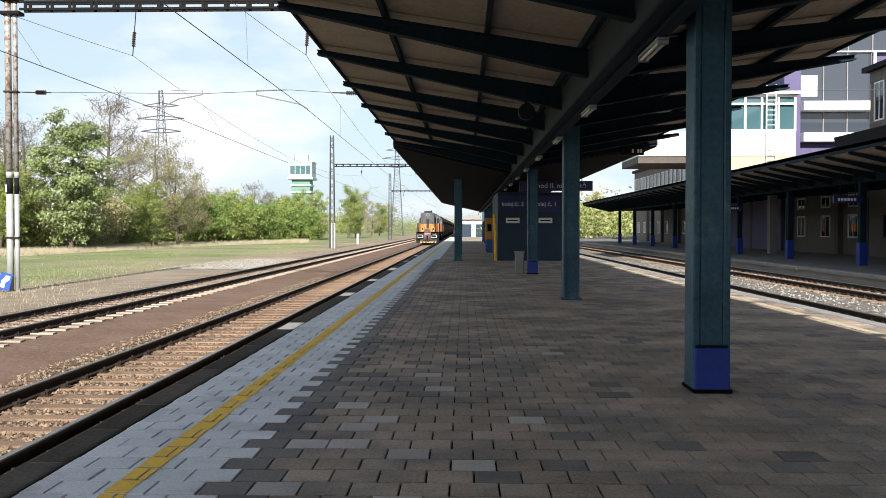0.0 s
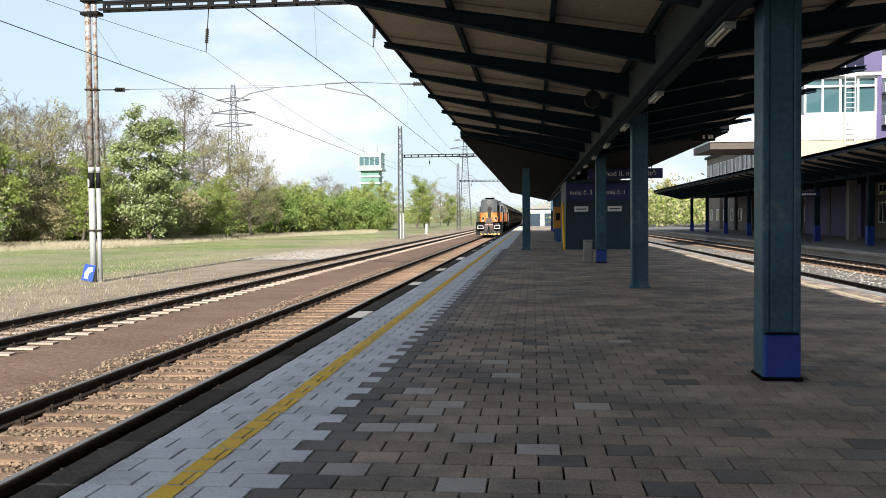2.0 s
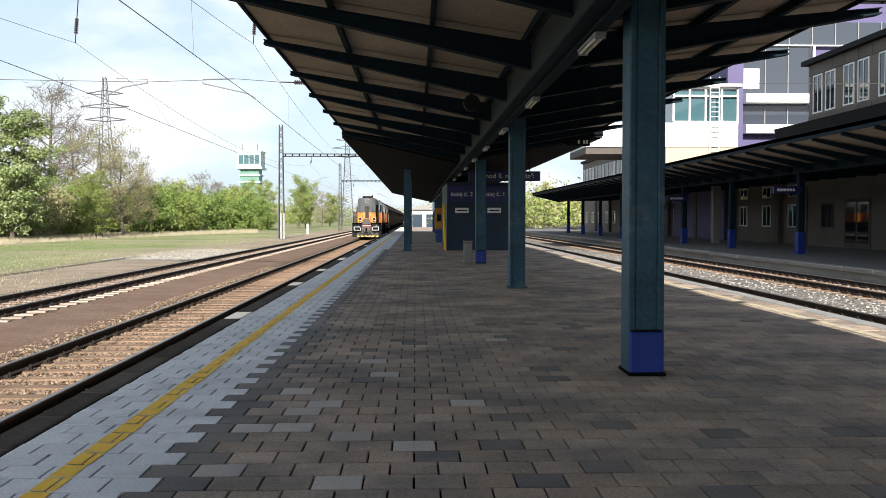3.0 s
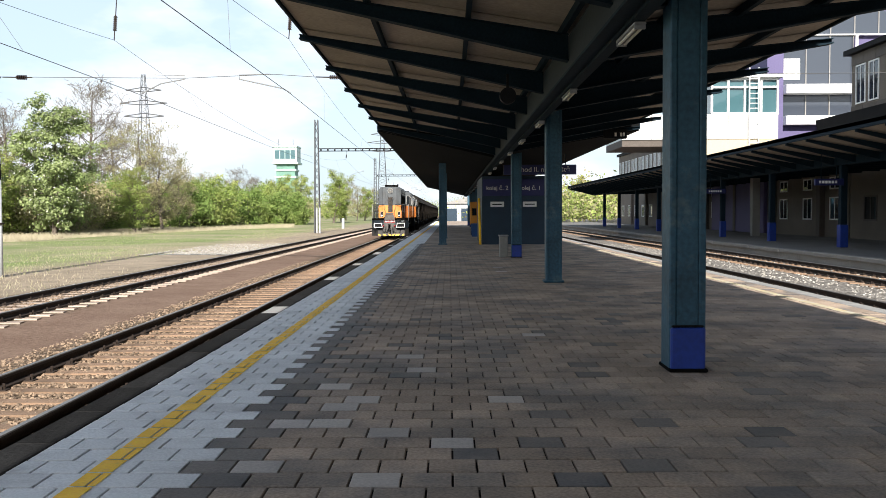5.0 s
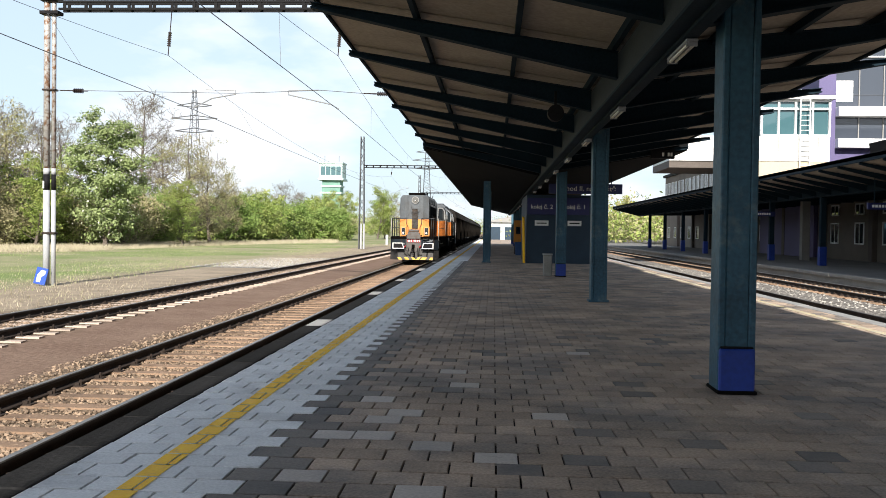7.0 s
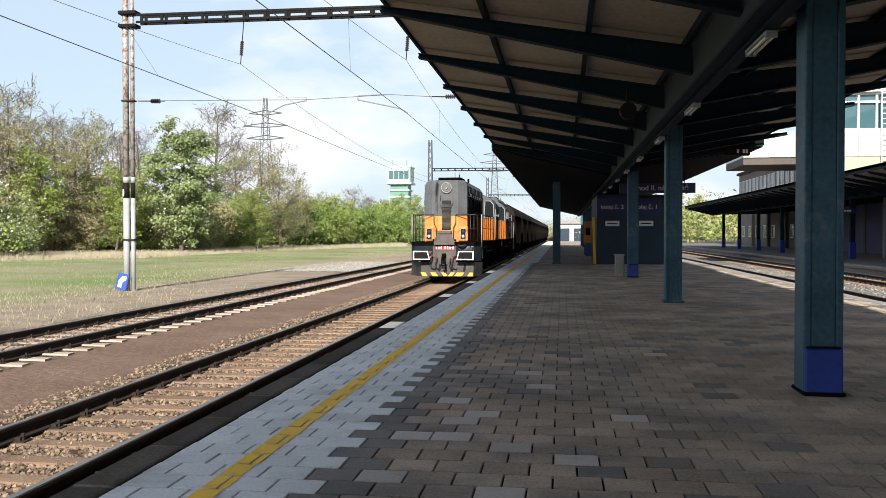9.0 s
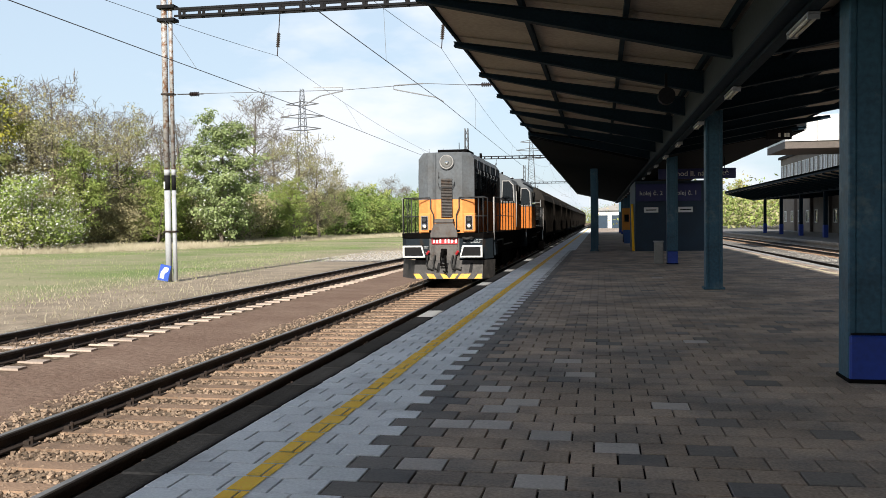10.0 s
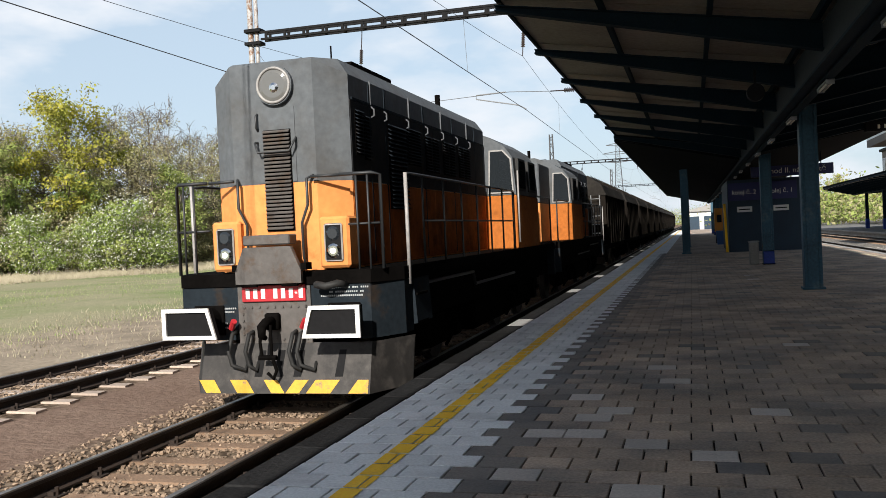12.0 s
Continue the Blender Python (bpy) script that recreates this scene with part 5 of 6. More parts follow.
def build_fittings():
    lamp = thing("strip_light", "unlit fluorescent strip light under the canopy beam", "lamp", "canopy strip lights")
    bm = BM()
    box(bm, -0.06, 0.06, -0.50, 0.50, -0.03, 0.0, 0.006)
    part("housing", bm, M["galv"], lamp)
    for x in (-0.03, 0.03):
        bm = BM()
        tube(bm, [(x, -0.46, -0.05), (x, 0.46, -0.05)], 0.016, 8)
        part("lamp_tube", bm, M["tube_off"], lamp)
    for y in (-0.47, 0.47):
        bm = BM()
        box(bm, -0.055, 0.055, y - 0.02, y + 0.02, -0.072, -0.031)
        part("end_cap", bm, M["galv"], lamp)
    lamp.matrix_basis = pose(1.975, 9.5, 3.499)
    for k in list(range(-2, 0)) + list(range(1, 18)):
        copy_thing(lamp, pose(1.975, 9.6 + 4.72 * k, 3.499))
    spk = thing("loudspeaker", "round black loudspeaker hung from a canopy rafter", "loudspeaker")
    bm = BM()
    tube(bm, [(0, -0.16, 0), (0, 0.02, 0), (0, 0.16, 0)], [0.13, 0.13, 0.08], 20)
    part("horn", bm, M["black"], spk)
    bm = BM()
    box(bm, -0.02, 0.02, -0.02, 0.02, 0.1, 0.36)
    part("bracket", bm, M["black"], spk)
    spk.matrix_basis = pose(0.98, 14.3, 3.44)
    # stairway hut between the twin columns
    hut = thing("stair_hut", "blue-grey tin clad stairway hut with navy track signs", "hut")
    x0, x1, y0, y1, zt = 1.65, 4.95, 44.2, 52.0, 3.4
    bm = BM()
    box(bm, x0, x1, y0, y1, 0.0, zt)
    part("wall", bm, M["tin_blue"], hut)
    for k in range(12):
        bm = BM()
        z = 0.12 + k * 0.175
        prism(bm, [(y0 - 0.03, z), (y0 - 0.006, z + 0.02), (y0 - 0.006, z + 0.13), (y0 - 0.03, z + 0.15)], "x", x0 + 0.06, x1 - 0.06)
        part("cladding_rib", bm, M["tin_blue"], hut)
    bm = BM()
    tube(bm, [(x0 - 0.10, y0 - 0.1, 0), (x0 - 0.16, y0 - 0.1, 2.3)], 0.06, 8)
    part("edge_post", bm, M["yellow"], hut, "yellow edge post")
    for cx, text in ((2.40, "kolej č. 2"), (4.02, "kolej č. 1")):
        s = thing("track_sign", f"navy sign reading {text} above the stairway", "sign", "track signs")
        bm = BM()
        box(bm, cx - 0.72, cx + 0.72, y0 - 0.10, y0 - 0.04, 2.42, 3.25, 0.01)
        part("board", bm, M["sign_navy"], s)
        lettering(text, 0.29, pose(cx, y0 - 0.105, 2.80, 90, 0, 0), M["white"], s)
        p = thing("notice_plate", "white notice plate with a dark line of writing", "sign", "notice plates")
        bm = BM()
        box(bm, cx - 0.34, cx + 0.34, y0 - 0.075, y0 - 0.035, 1.87, 2.13, 0.008)
        part("plate", bm, M["white"], p)
        bm = BM()
        box(bm, cx - 0.25, cx + 0.25, y0 - 0.080, y0 - 0.0755, 1.97, 2.02)
        part("writing_bar", bm, M["black"], p)
    # hanging exit sign
    s = thing("hanging_sign", "dark hanging sign with white lettering under the canopy", "sign")
    bm = BM()
    box(bm, 2.35, 5.45, 37.9, 38.05, 3.20, 3.62, 0.01)
    part("board", bm, M["sign_navy"], s)
    lettering("východ II. nástupiště", 0.30, pose(3.93, 37.895, 3.41, 90, 0, 0), M["white"], s)
    for x in (2.8, 5.0):
        part("hanger", tube(BM(), [(x, 37.97, 3.61), (x, 37.97, roof_z(x) - 0.12)], 0.02, 6), M["steel_navy"], s)
    for x, y, z, w in ((5.55, 29.6, 4.02, 0.75),):
        s = thing("train_indicator", "small dark platform indicator hung from the canopy", "sign")
        bm = BM()
        box(bm, x - w / 2, x + w / 2, y - 0.12, y + 0.12, z, z + 0.3, 0.01)
        part("case", bm, M["black"], s)
        bm = BM()
        rng = random.Random(4)
        bars(bm, x - 0.05, x + 0.4, y - 0.121, z + 0.13, 0.12, 5, rng)
        part("digits", bm, M["tube_off"], s)
        bm = BM()
        tube(bm, [(x, y, z + 0.29), (x, y, roof_z(x) - 0.02)], 0.025, 6)
        part("hanger", bm, M["steel_navy"], s)
    m = thing("ticket_machine", "orange ticket machine standing on the platform", "machine")
    bm = BM()
    box(bm, 1.45, 2.05, 62.0, 62.6, 0.75, 2.35, 0.03)
    part("body", bm, M["cabinet_orange"], m)
    bm = BM()
    box(bm, 1.6, 1.9, 61.99, 62.0 - 0.003, 1.4, 1.9)
    part("screen", bm, M["dark_glass"], m)
    bm = BM()
    box(bm, 1.5, 2.0, 62.05, 62.55, 0.0, 0.749, 0.02)
    part("plinth", bm, M["black"], m)
    b = thing("waste_bin", "blue plastic waste bin on the platform", "bin")
    bm = BM()
    prism(bm, [(-0.22, 0.0), (0.22, 0.0), (0.28, 0.8), (-0.28, 0.8)], "y", -0.25, 0.25)
    part("body", bm, M["cabinet_blue"], b)
    bm = BM()
    box(bm, -0.30, 0.30, -0.27, 0.27, 0.802, 0.88, 0.02)
    part("lid", bm, M["cabinet_blue"], b)
    b.matrix_basis = pose(1.72, 59.0, 0)
    g = thing("grit_box", "pale grey cabinet beside a canopy column", "cabinet")
    bm = BM()
    box(bm, 1.80, 2.10, 31.35, 31.75, 0.0, 0.74, 0.02)
    part("body", bm, M["concrete"], g)
    bm = BM()
    box(bm, 1.78, 2.12, 31.33, 31.77, 0.742, 0.79, 0.01)
    part("lid", bm, M["galv"], g)
    # kilometre post beyond the second track
    p = thing("distance_post", "short white concrete distance post in the verge", "post")
    bm = BM()
    box(bm, -14.4, -14.05, 118.0, 118.3, -0.62, 0.95, 0.03)
    part("post", bm, M["white_dirty"], p)


build_fittings()


# ================= far platform and station building =================
M["plaster"] = material("beige_station_plaster", (0.17, 0.145, 0.12), 0.9, 0, 14, 0.6, 0.25, 0.15)
M["plaster_grey"] = material("grey_render", (0.30, 0.29, 0.28), 0.9, 0, 14, 0.5, 0.2, 0.1)
M["brown_panel"] = material("brown_facade_panel", (0.095, 0.078, 0.066), 0.7, 0, 14, 0.8, 0.3, 0.1, 0.15)
M["purple"] = material("purple_facade_panel", (0.105, 0.088, 0.20), 0.65, 0, 10, 0.5, 0.15, 0.05)
M["white_panel"] = material("white_facade_panel", (0.80, 0.80, 0.79), 0.6, 0, 10, 0.5, 0.06, 0.03)
M["cream_panel"] = material("cream_facade_panel", (0.56, 0.48, 0.33), 0.7, 0, 10, 0.5, 0.1, 0.05)
M["teal_glass"] = glass_material("blue_green_glass", (0.06, 0.13, 0.15))
M["office_glass"] = glass_material("bluish_office_glass", (0.055, 0.065, 0.085), 0.05)
M["asphalt"] = material("grey_platform_asphalt", (0.16, 0.155, 0.15), 0.9, 0, 40, 0.5, 0.25, 0.3)


def window(parent, axis, at, a0, a1, z0, z1, out, frame_mat="white", cross=1):
    """A framed window on a wall: axis is the wall's normal, out the way it faces."""
    def b(bm, u0, u1, d0, d1, w0, w1):
        lo, hi = sorted((at + out * d0, at + out * d1))
        return box(bm, lo, hi, u0, u1, w0, w1) if axis == "x" else box(bm, u0, u1, lo, hi, w0, w1)
    f = 0.09
    bm = BM()
    b(bm, a0, a1, 0.003, 0.06, z0, z0 + f)
    b(bm, a0, a1, 0.003, 0.06, z1 - f, z1)
    b(bm, a0, a0 + f, 0.003, 0.06, z0 + f, z1 - f)
    b(bm, a1 - f, a1, 0.003, 0.06, z0 + f, z1 - f)
    for k in range(1, cross + 1):
        u = a0 + (a1 - a0) * k / (cross + 1)
        b(bm, u - 0.035, u + 0.035, 0.003, 0.05, z0 + f, z1 - f)
    w = part("window", bm, M[frame_mat], parent)
    bm = BM()
    b(bm, a0 + f, a1 - f, 0.004, 0.02, z0 + f, z1 - f)
    part("pane", bm, M["dark_glass"], w)
    return w


def build_far_platform():
    bm = BM()
    box(bm, 15.2, 24.9, -70, 190, -0.64, -0.10)
    solid("pavement_2", bm, M["asphalt"], "grey asphalt platform before the station building", "platform", kind="structure")
    edge = thing("platform_edge_2", "worn concrete edge slabs of the far platform", "kerb", kind="structure")
    bm = BM()
    box(bm, -0.20, 0.20, 0.01, 1.99, -0.16, 0.0, 0.02)
    me = mesh_of("kerb_slab", bm, M["concrete"])
    rng = random.Random(8)
    for k in range(60):
        piece("kerb_slab", me, edge, pose(15.05 + rng.uniform(-0.02, 0.02), 6 + 2 * k, -0.09 + rng.uniform(-0.01, 0.01)))
    bm = BM()
    box(bm, 14.98, 15.19, -70, 190, -0.64, -0.26)
    part("platform_wall", bm, M["concrete"], edge)
    col = thing("station_column", "dark blue steel column on the station platform", "column", "station columns")
    bm = BM()
    box(bm, -0.15, 0.15, -0.15, 0.15, 0, 3.8, 0.02)
    part("shaft", bm, M["steel_navy"], col)
    bm = BM()
    box(bm, -0.19, 0.19, -0.19, 0.19, 0, 1.05, 0.02)
    part("foot_guard", bm, M["base_blue"], col, "bright blue painted foot")
    col.matrix_basis = pose(18.25, 23.1, -0.1)
    for k in range(1, 10):
        copy_thing(col, pose(18.25, 23.1 + 9.05 * k, -0.1))
    c = thing("station_canopy", "platform roof of the station with dark ribs and pale panels", "canopy", kind="structure")
    # the length behind the camera is unseen, added to cut the sky light
    y0, y1 = -40.0, 112.0
    bm = BM()
    prism(bm, [(15.0, 4.62), (18.25, 4.08), (24.6, 4.0), (24.6, 4.05), (18.25, 4.13), (15.0, 4.67)], "y", y0, y1)
    part("roof_panel", bm, M["panel"], c)
    bm = BM()
    box(bm, 14.92, 14.99, y0, y1, 4.58, 4.84)
    part("eave_trim", bm, M["steel_navy"], c)
    bm = BM()
    box(bm, 18.05, 18.45, y0, y1, 3.70, 4.05)
    part("main_beam", bm, M["steel_navy"], c)
    bm = BM()
    prism(bm, [(14.98, 4.60), (18.05, 4.06), (18.05, 3.74), (14.98, 4.50)], "y", -0.07, 0.07)
    rib = mesh_of("rafter", bm, M["steel_navy"])
    bm = BM()
    prism(bm, [(18.45, 4.06), (24.6, 3.99), (24.6, 3.86), (18.45, 3.80)], "y", -0.07, 0.07)
    rib2 = mesh_of("rafter", bm, M["steel_navy"])
    for y in np.arange(y0 + 0.5, y1, 2.26):
        piece("rafter", rib, c, pose(0, y, 0))
        piece("rafter", rib2, c, pose(0, y, 0))
    bm = BM()
    prism(bm, [(14.92, 4.70), (18.25, 4.30), (24.6, 4.25), (24.6, 4.30), (18.25, 4.36), (14.92, 4.86)], "y", y0, y1)
    part("roof_deck", bm, M["black"], c)
    # upper slab over the hall
    bm = BM()
    prism(bm, [(19.0, 5.75), (24.6, 5.75), (24.6, 6.25), (18.9, 6.25)], "y", 8.0, 46.0)
    part("hall_roof_slab", bm, M["black"], c)
    for y, text in ((40.4, None), (57.5, None)):
        s = thing("platform_sign", "small dark hanging platform sign", "sign", "station signs")
        bm = BM()
        box(bm, 16.6, 17.9, y - 0.08, y + 0.08, 2.75, 3.05, 0.01)
        part("board", bm, M["sign_navy"], s)
        bm = BM()
        bars(bm, 16.75, 17.75, y - 0.081, 2.9, 0.12, 7, random.Random(5))
        part("writing_bars", bm, M["white"], s)
        for x in (16.9, 17.6):
            part("hanger", tube(BM(), [(x, y, 3.04), (x, y, 4.55 - (x - 15) * 0.17)], 0.02, 6), M["steel_navy"], s)


def build_station():
    """Long two-storey station house, with a taller wing at its near end."""
    t = thing("station_building", "long beige station house with white framed windows", "building")
    for name, y0, y1, h in (("low_wall", 55.2, 94.9, 4.6), ("wall", 95.0, 130.0, 9.6)):
        bm = BM()
        box(bm, 24.8, 36, y0, y1, -0.1, h)
        part(name, bm, M["plaster"], t)
        bm = BM()
        box(bm, 24.5, 36.3, y0, y1 + (0.3 if h > 5 else 0), h, h + 0.35)
        part("roof", bm, M["black"], t)
    y = 56.4
    while y < 128:
        window(t, "x", 24.8, y, y + 1.5, 1.0, 2.5, -1)
        if y < 94:
            window(t, "x", 24.8, y, y + 1.5, 3.0, 3.8, -1)
        else:
            window(t, "x", 24.8, y + 0.2, y + 1.7, 7.0, 8.7, -1)
            window(t, "x", 24.8, y + 2.3, y + 3.7, 7.0, 8.7, -1)
        y += 4.35
    for y in np.arange(59.0, 128, 8.7):
        bm = BM()
        box(bm, 24.45, 24.796, y - 0.3, y + 0.3, -0.1, 3.95)
        part("pilaster", bm, M["brown_panel"], t)
    w = thing("station_hall", "tall brown panelled station hall with white windows", "building")
    # hall carried on unseen behind the camera, to block sky from the right
    bm = BM()
    box(bm, 24.8, 38, -70, 55.0, -0.1, 11.1)
    part("wall", bm, M["plaster"], w)
    for z0, z1 in ((10.45, 11.1), (6.4, 7.95)):
        for y in np.arange(24.0, 54.0, 1.55):
            bm = BM()
            box(bm, 24.74, 24.797, y, y + 1.51, z0, z1)
            part("facade_panel", bm, M["brown_panel"], w)
    bm = BM()
    box(bm, 24.35, 38.3, -70.3, 55.25, 11.1, 11.4)
    part("roof", bm, M["black"], w)
    for y in np.arange(20.3, 54, 3.9):
        window(w, "x", 24.8, y, y + 1.25, 8.05, 10.4, -1, "white_panel")
        window(w, "x", 24.8, y + 1.65, y + 2.9, 8.05, 10.4, -1, "white_panel")
    for y in (12.0, 21.2, 35.5, 47.0):
        bm = BM()
        box(bm, 24.75, 24.797, y + 0.2, y + 3.2, -0.05, 2.7)
        door = part("door", bm, M["brown_panel"], w, "brown double door with dark glass")
        for k in (0.4, 1.8):
            bm = BM()
            box(bm, 24.735, 24.748, y + k, y + k + 1.2, 0.2, 2.5)
            part("pane", bm, M["dark_glass"], door)
    for y in (29.5, 42.0, 51.5):
        window(w, "x", 24.8, y, y + 1.6, 1.0, 2.5, -1, "brown_panel")
    # glazed front of the office block, facing down the line
    o = thing("office_block", "purple and glass office block with white balcony bands", "building")
    Y = 69.0
    bm = BM()
    box(bm, 24.5, 46, Y + 0.3, Y + 14, -0.1, 24)
    part("wall", bm, M["purple"], o, "purple panelled office wall")
    bm = BM()
    box(bm, 24.5, 25.75, Y - 0.2, Y + 0.296, 4, 15.1)
    part("corner_pier", bm, M["purple"], o)
    bm = BM()
    box(bm, 25.75, 31.2, Y - 0.15, Y + 0.296, 5.0, 8.19)
    part("purple_panel", bm, M["purple"], o)
    for x0, x1, z0, z1 in ((25.75, 31.2, 8.9, 10.56), (25.75, 31.2, 11.3, 15.1), (25.75, 46, 15.2, 17.0), (31.5, 38.0, 8.0, 12.5)):
        n = max(2, round((x1 - x0) / 1.9))
        for k in range(n):
            a, b = x0 + (x1 - x0) * k / n, x0 + (x1 - x0) * (k + 1) / n
            bm = BM()
            box(bm, a + 0.03, b - 0.03, Y + 0.1, Y + 0.296, z0, z1)
            part("pane", bm, M["office_glass"], o, "bluish office glazing")
            bm = BM()
            box(bm, b - 0.035, b + 0.035, Y + 0.02, Y + 0.295, z0, z1)
            part("mullion", bm, M["plaster_grey"], o)
    for z0, z1 in ((8.2, 8.88), (10.58, 11.28)):
        bm = BM()
        box(bm, 25.75, 31.1, Y - 0.9, Y + 0.1, z0, z1, 0.02)
        part("balcony", bm, M["white_panel"], o, "white balcony band")
    bm = BM()
    box(bm, 25.75, 46, Y - 0.1, Y + 0.296, 15.1, 15.2)
    part("sill_band", bm, M["white_panel"], o)
    bm = BM()
    box(bm, 25.85, 27.1, Y + 0.03, Y + 0.095, 11.75, 13.35)
    part("blind", bm, M["white_panel"], o, "white window blind")
    bm = BM()
    tube(bm, [(31.3, Y - 0.3, 5), (31.3, Y - 0.3, 15.1)], 0.11, 8)
    part("downpipe", bm, M["white_panel"], o, "white downpipe")
    bm = BM()
    box(bm, 24.3, 46.2, Y - 0.3, Y + 14.2, 24, 24.3)
    part("roof", bm, M["black"], o)
    # glazed signal box on stilts beside the line
    s = thing("signal_box", "white signal box with a glazed cabin and a ladder", "building")
    X0, X1, Y = 11.3, 21.4, 58.0
    bm = BM()
    box(bm, X0, X1, Y, Y + 6, 6.3, 7.9)
    part("white_band", bm, M["white_panel"], s)
    bm = BM()
    box(bm, 16.6, X1 + 0.1, Y + 0.05, Y + 6, 5.1, 6.296)
    part("cream_band", bm, M["cream_panel"], s)
    bm = BM()
    box(bm, X0, 16.59, Y + 0.1, Y + 6, 5.85, 6.296)
    part("floor_slab", bm, M["brown_panel"], s)
    bm = BM()
    box(bm, 17.2, X1, Y + 0.35, Y + 5.8, 7.905, 10.2)
    part("cabin_glass", bm, M["teal_glass"], s, "blue-green cabin glazing")
    bm = BM()
    for x in np.arange(17.1, X1 + 0.1, 1.07):
        box(bm, x, x + 0.13, Y + 0.2, Y + 0.345, 7.9, 10.2)
    for z in (7.91, 9.62, 10.14):
        box(bm, 17.1, X1 + 0.1, Y + 0.16, Y + 0.34, z, z + 0.13)
    part("cabin_frame", bm, M["white_panel"], s)
    bm = BM()
    box(bm, 16.8, X1 + 0.3, Y - 0.1, Y + 6.2, 10.28, 10.5)
    part("cabin_roof", bm, M["white_panel"], s)
    bm = BM()
    for x in (19.5, 20.1):
        tube(bm, [(x, Y - 0.1, 5.2), (x, Y - 0.1, 10.9)], 0.04, 6)
    for z in np.arange(5.4, 10.8, 0.32):
        tube(bm, [(19.5, Y - 0.1, z), (20.1, Y - 0.1, z)], 0.025, 5)
    part("ladder", bm, M["white_panel"], s, "white access ladder")
    for x in np.arange(X0 + 0.6, X1, 1.25):
        bm = BM()
        box(bm, x, x + 0.05, Y - 0.012, Y - 0.003, 6.3, 7.9)
        part("band_joint", bm, M["plaster_grey"], s)
    for x in (16.7, 20.9):
        bm = BM()
        box(bm, x - 0.25, x + 0.25, Y + 2.5, Y + 3.0, -0.12, 5.84)
        part("stilt", bm, M["concrete"], s)


build_far_platform()
build_station()


# ================= vegetation and distance =================
M["bark"] = material("grey_brown_bark", (0.14, 0.115, 0.095), 0.95, 0, 12, 2, 0.3, 0.4)
M["leaf_green"] = leaf_material("spring_green_leaves", (0.255, 0.335, 0.085), (0.33, 0.35, 0.12))
M["leaf_dark"] = leaf_material("deep_green_leaves", (0.185, 0.275, 0.072), (0.26, 0.31, 0.10))
M["leaf_yellow"] = leaf_material("yellow_green_leaves", (0.40, 0.37, 0.06), (0.28, 0.31, 0.06))
M["leaf_tan"] = leaf_material("tan_budding_leaves", (0.37, 0.33, 0.19), (0.31, 0.32, 0.145))
M["leaf_bare"] = leaf_material("grey_green_buds", (0.34, 0.33, 0.225), (0.35, 0.31, 0.245))
M["leaf_pale"] = leaf_material("pale_blossom_green", (0.29, 0.35, 0.155), (0.22, 0.29, 0.11))
M["blossom"] = leaf_material("white_blossom", (0.62, 0.62, 0.55), (0.5, 0.5, 0.42), 0.25)
M["grass_dry"] = leaf_material("dry_grass_blades", (0.43, 0.375, 0.275), (0.39, 0.36, 0.24), 0.10)
M["grass_green"] = leaf_material("green_grass_blades", (0.29, 0.36, 0.14), (0.40, 0.39, 0.20), 0.10)


def leaf_mesh(name, centres, size, mat, rng, out=None):
    """Small leaf faces about the given centres, turned at random or, with out, mostly the way that their clump faces."""
    n = len(centres)
    face = rng.normal(size=(n, 3))
    if out is not None:
        face = face * 0.55 + out
    face /= np.linalg.norm(face, axis=1)[:, None]
    a = np.cross(face, rng.normal(size=(n, 3)))
    a /= np.linalg.norm(a, axis=1)[:, None]
    b = np.cross(face, a)
    s = size * rng.uniform(0.55, 1.3, size=(n, 1))
    pts = np.stack([centres - a * s, centres - b * s * 0.55, centres + a * s, centres + b * s * 0.55], 1).reshape(-1, 3)
    me = bpy.data.meshes.new(name)
    me.from_pydata(pts.tolist(), [], np.arange(4 * n).reshape(-1, 4).tolist())
    me.materials.append(mat)
    return me


def grow(seed, height, spread, limbs, twigs, lift, lean=0.15):
    """Trunk, limbs and twigs as lines with radii; returns the lines and the twig tips."""
    rng = np.random.default_rng(seed)
    lines, tips = [], []
    top = np.array([rng.normal() * lean * height * 0.3, rng.normal() * lean * height * 0.3, height * 0.93])
    r0 = 0.018 * height + 0.04
    trunk = [np.array([0, 0, -0.3]), top * 0.33 + rng.normal(size=3) * [0.15, 0.15, 0], top * 0.66 + rng.normal(size=3) * [0.2, 0.2, 0], top]
    lines.append((trunk, [r0, r0 * 0.75, r0 * 0.45, r0 * 0.12]))
    for k in range(limbs):
        f = lift + (0.95 - lift) * (k + rng.random() * 0.8) / limbs
        base = top * f
        ang = k * 2.4 + rng.random()
        reach = spread * (1.05 - abs(f - 0.5) * 1.1) * rng.uniform(0.7, 1.15)
        tip = base + np.array([math.cos(ang) * reach, math.sin(ang) * reach, height * rng.uniform(0.08, 0.22)])
        mid = (base + tip) / 2 + [0, 0, -0.05 * height * rng.random()]
        r = r0 * 0.42 * (1.1 - f)
        lines.append(([base, mid, tip], [r, r * 0.6, r * 0.15]))
        for j in range(twigs):
            g = rng.uniform(0.3, 1.0)
            s = base + (tip - base) * g
            d = rng.normal(size=3) * [1, 1, 0.7] + [0, 0, 0.5]
            e = s + d / np.linalg.norm(d) * spread * rng.uniform(0.18, 0.42)
            lines.append(([s, e], [r * 0.35, 0.008]))
            tips += [e, (s + e) / 2]
        tips.append(tip)
    tips.append(top)
    return lines, np.array(tips)


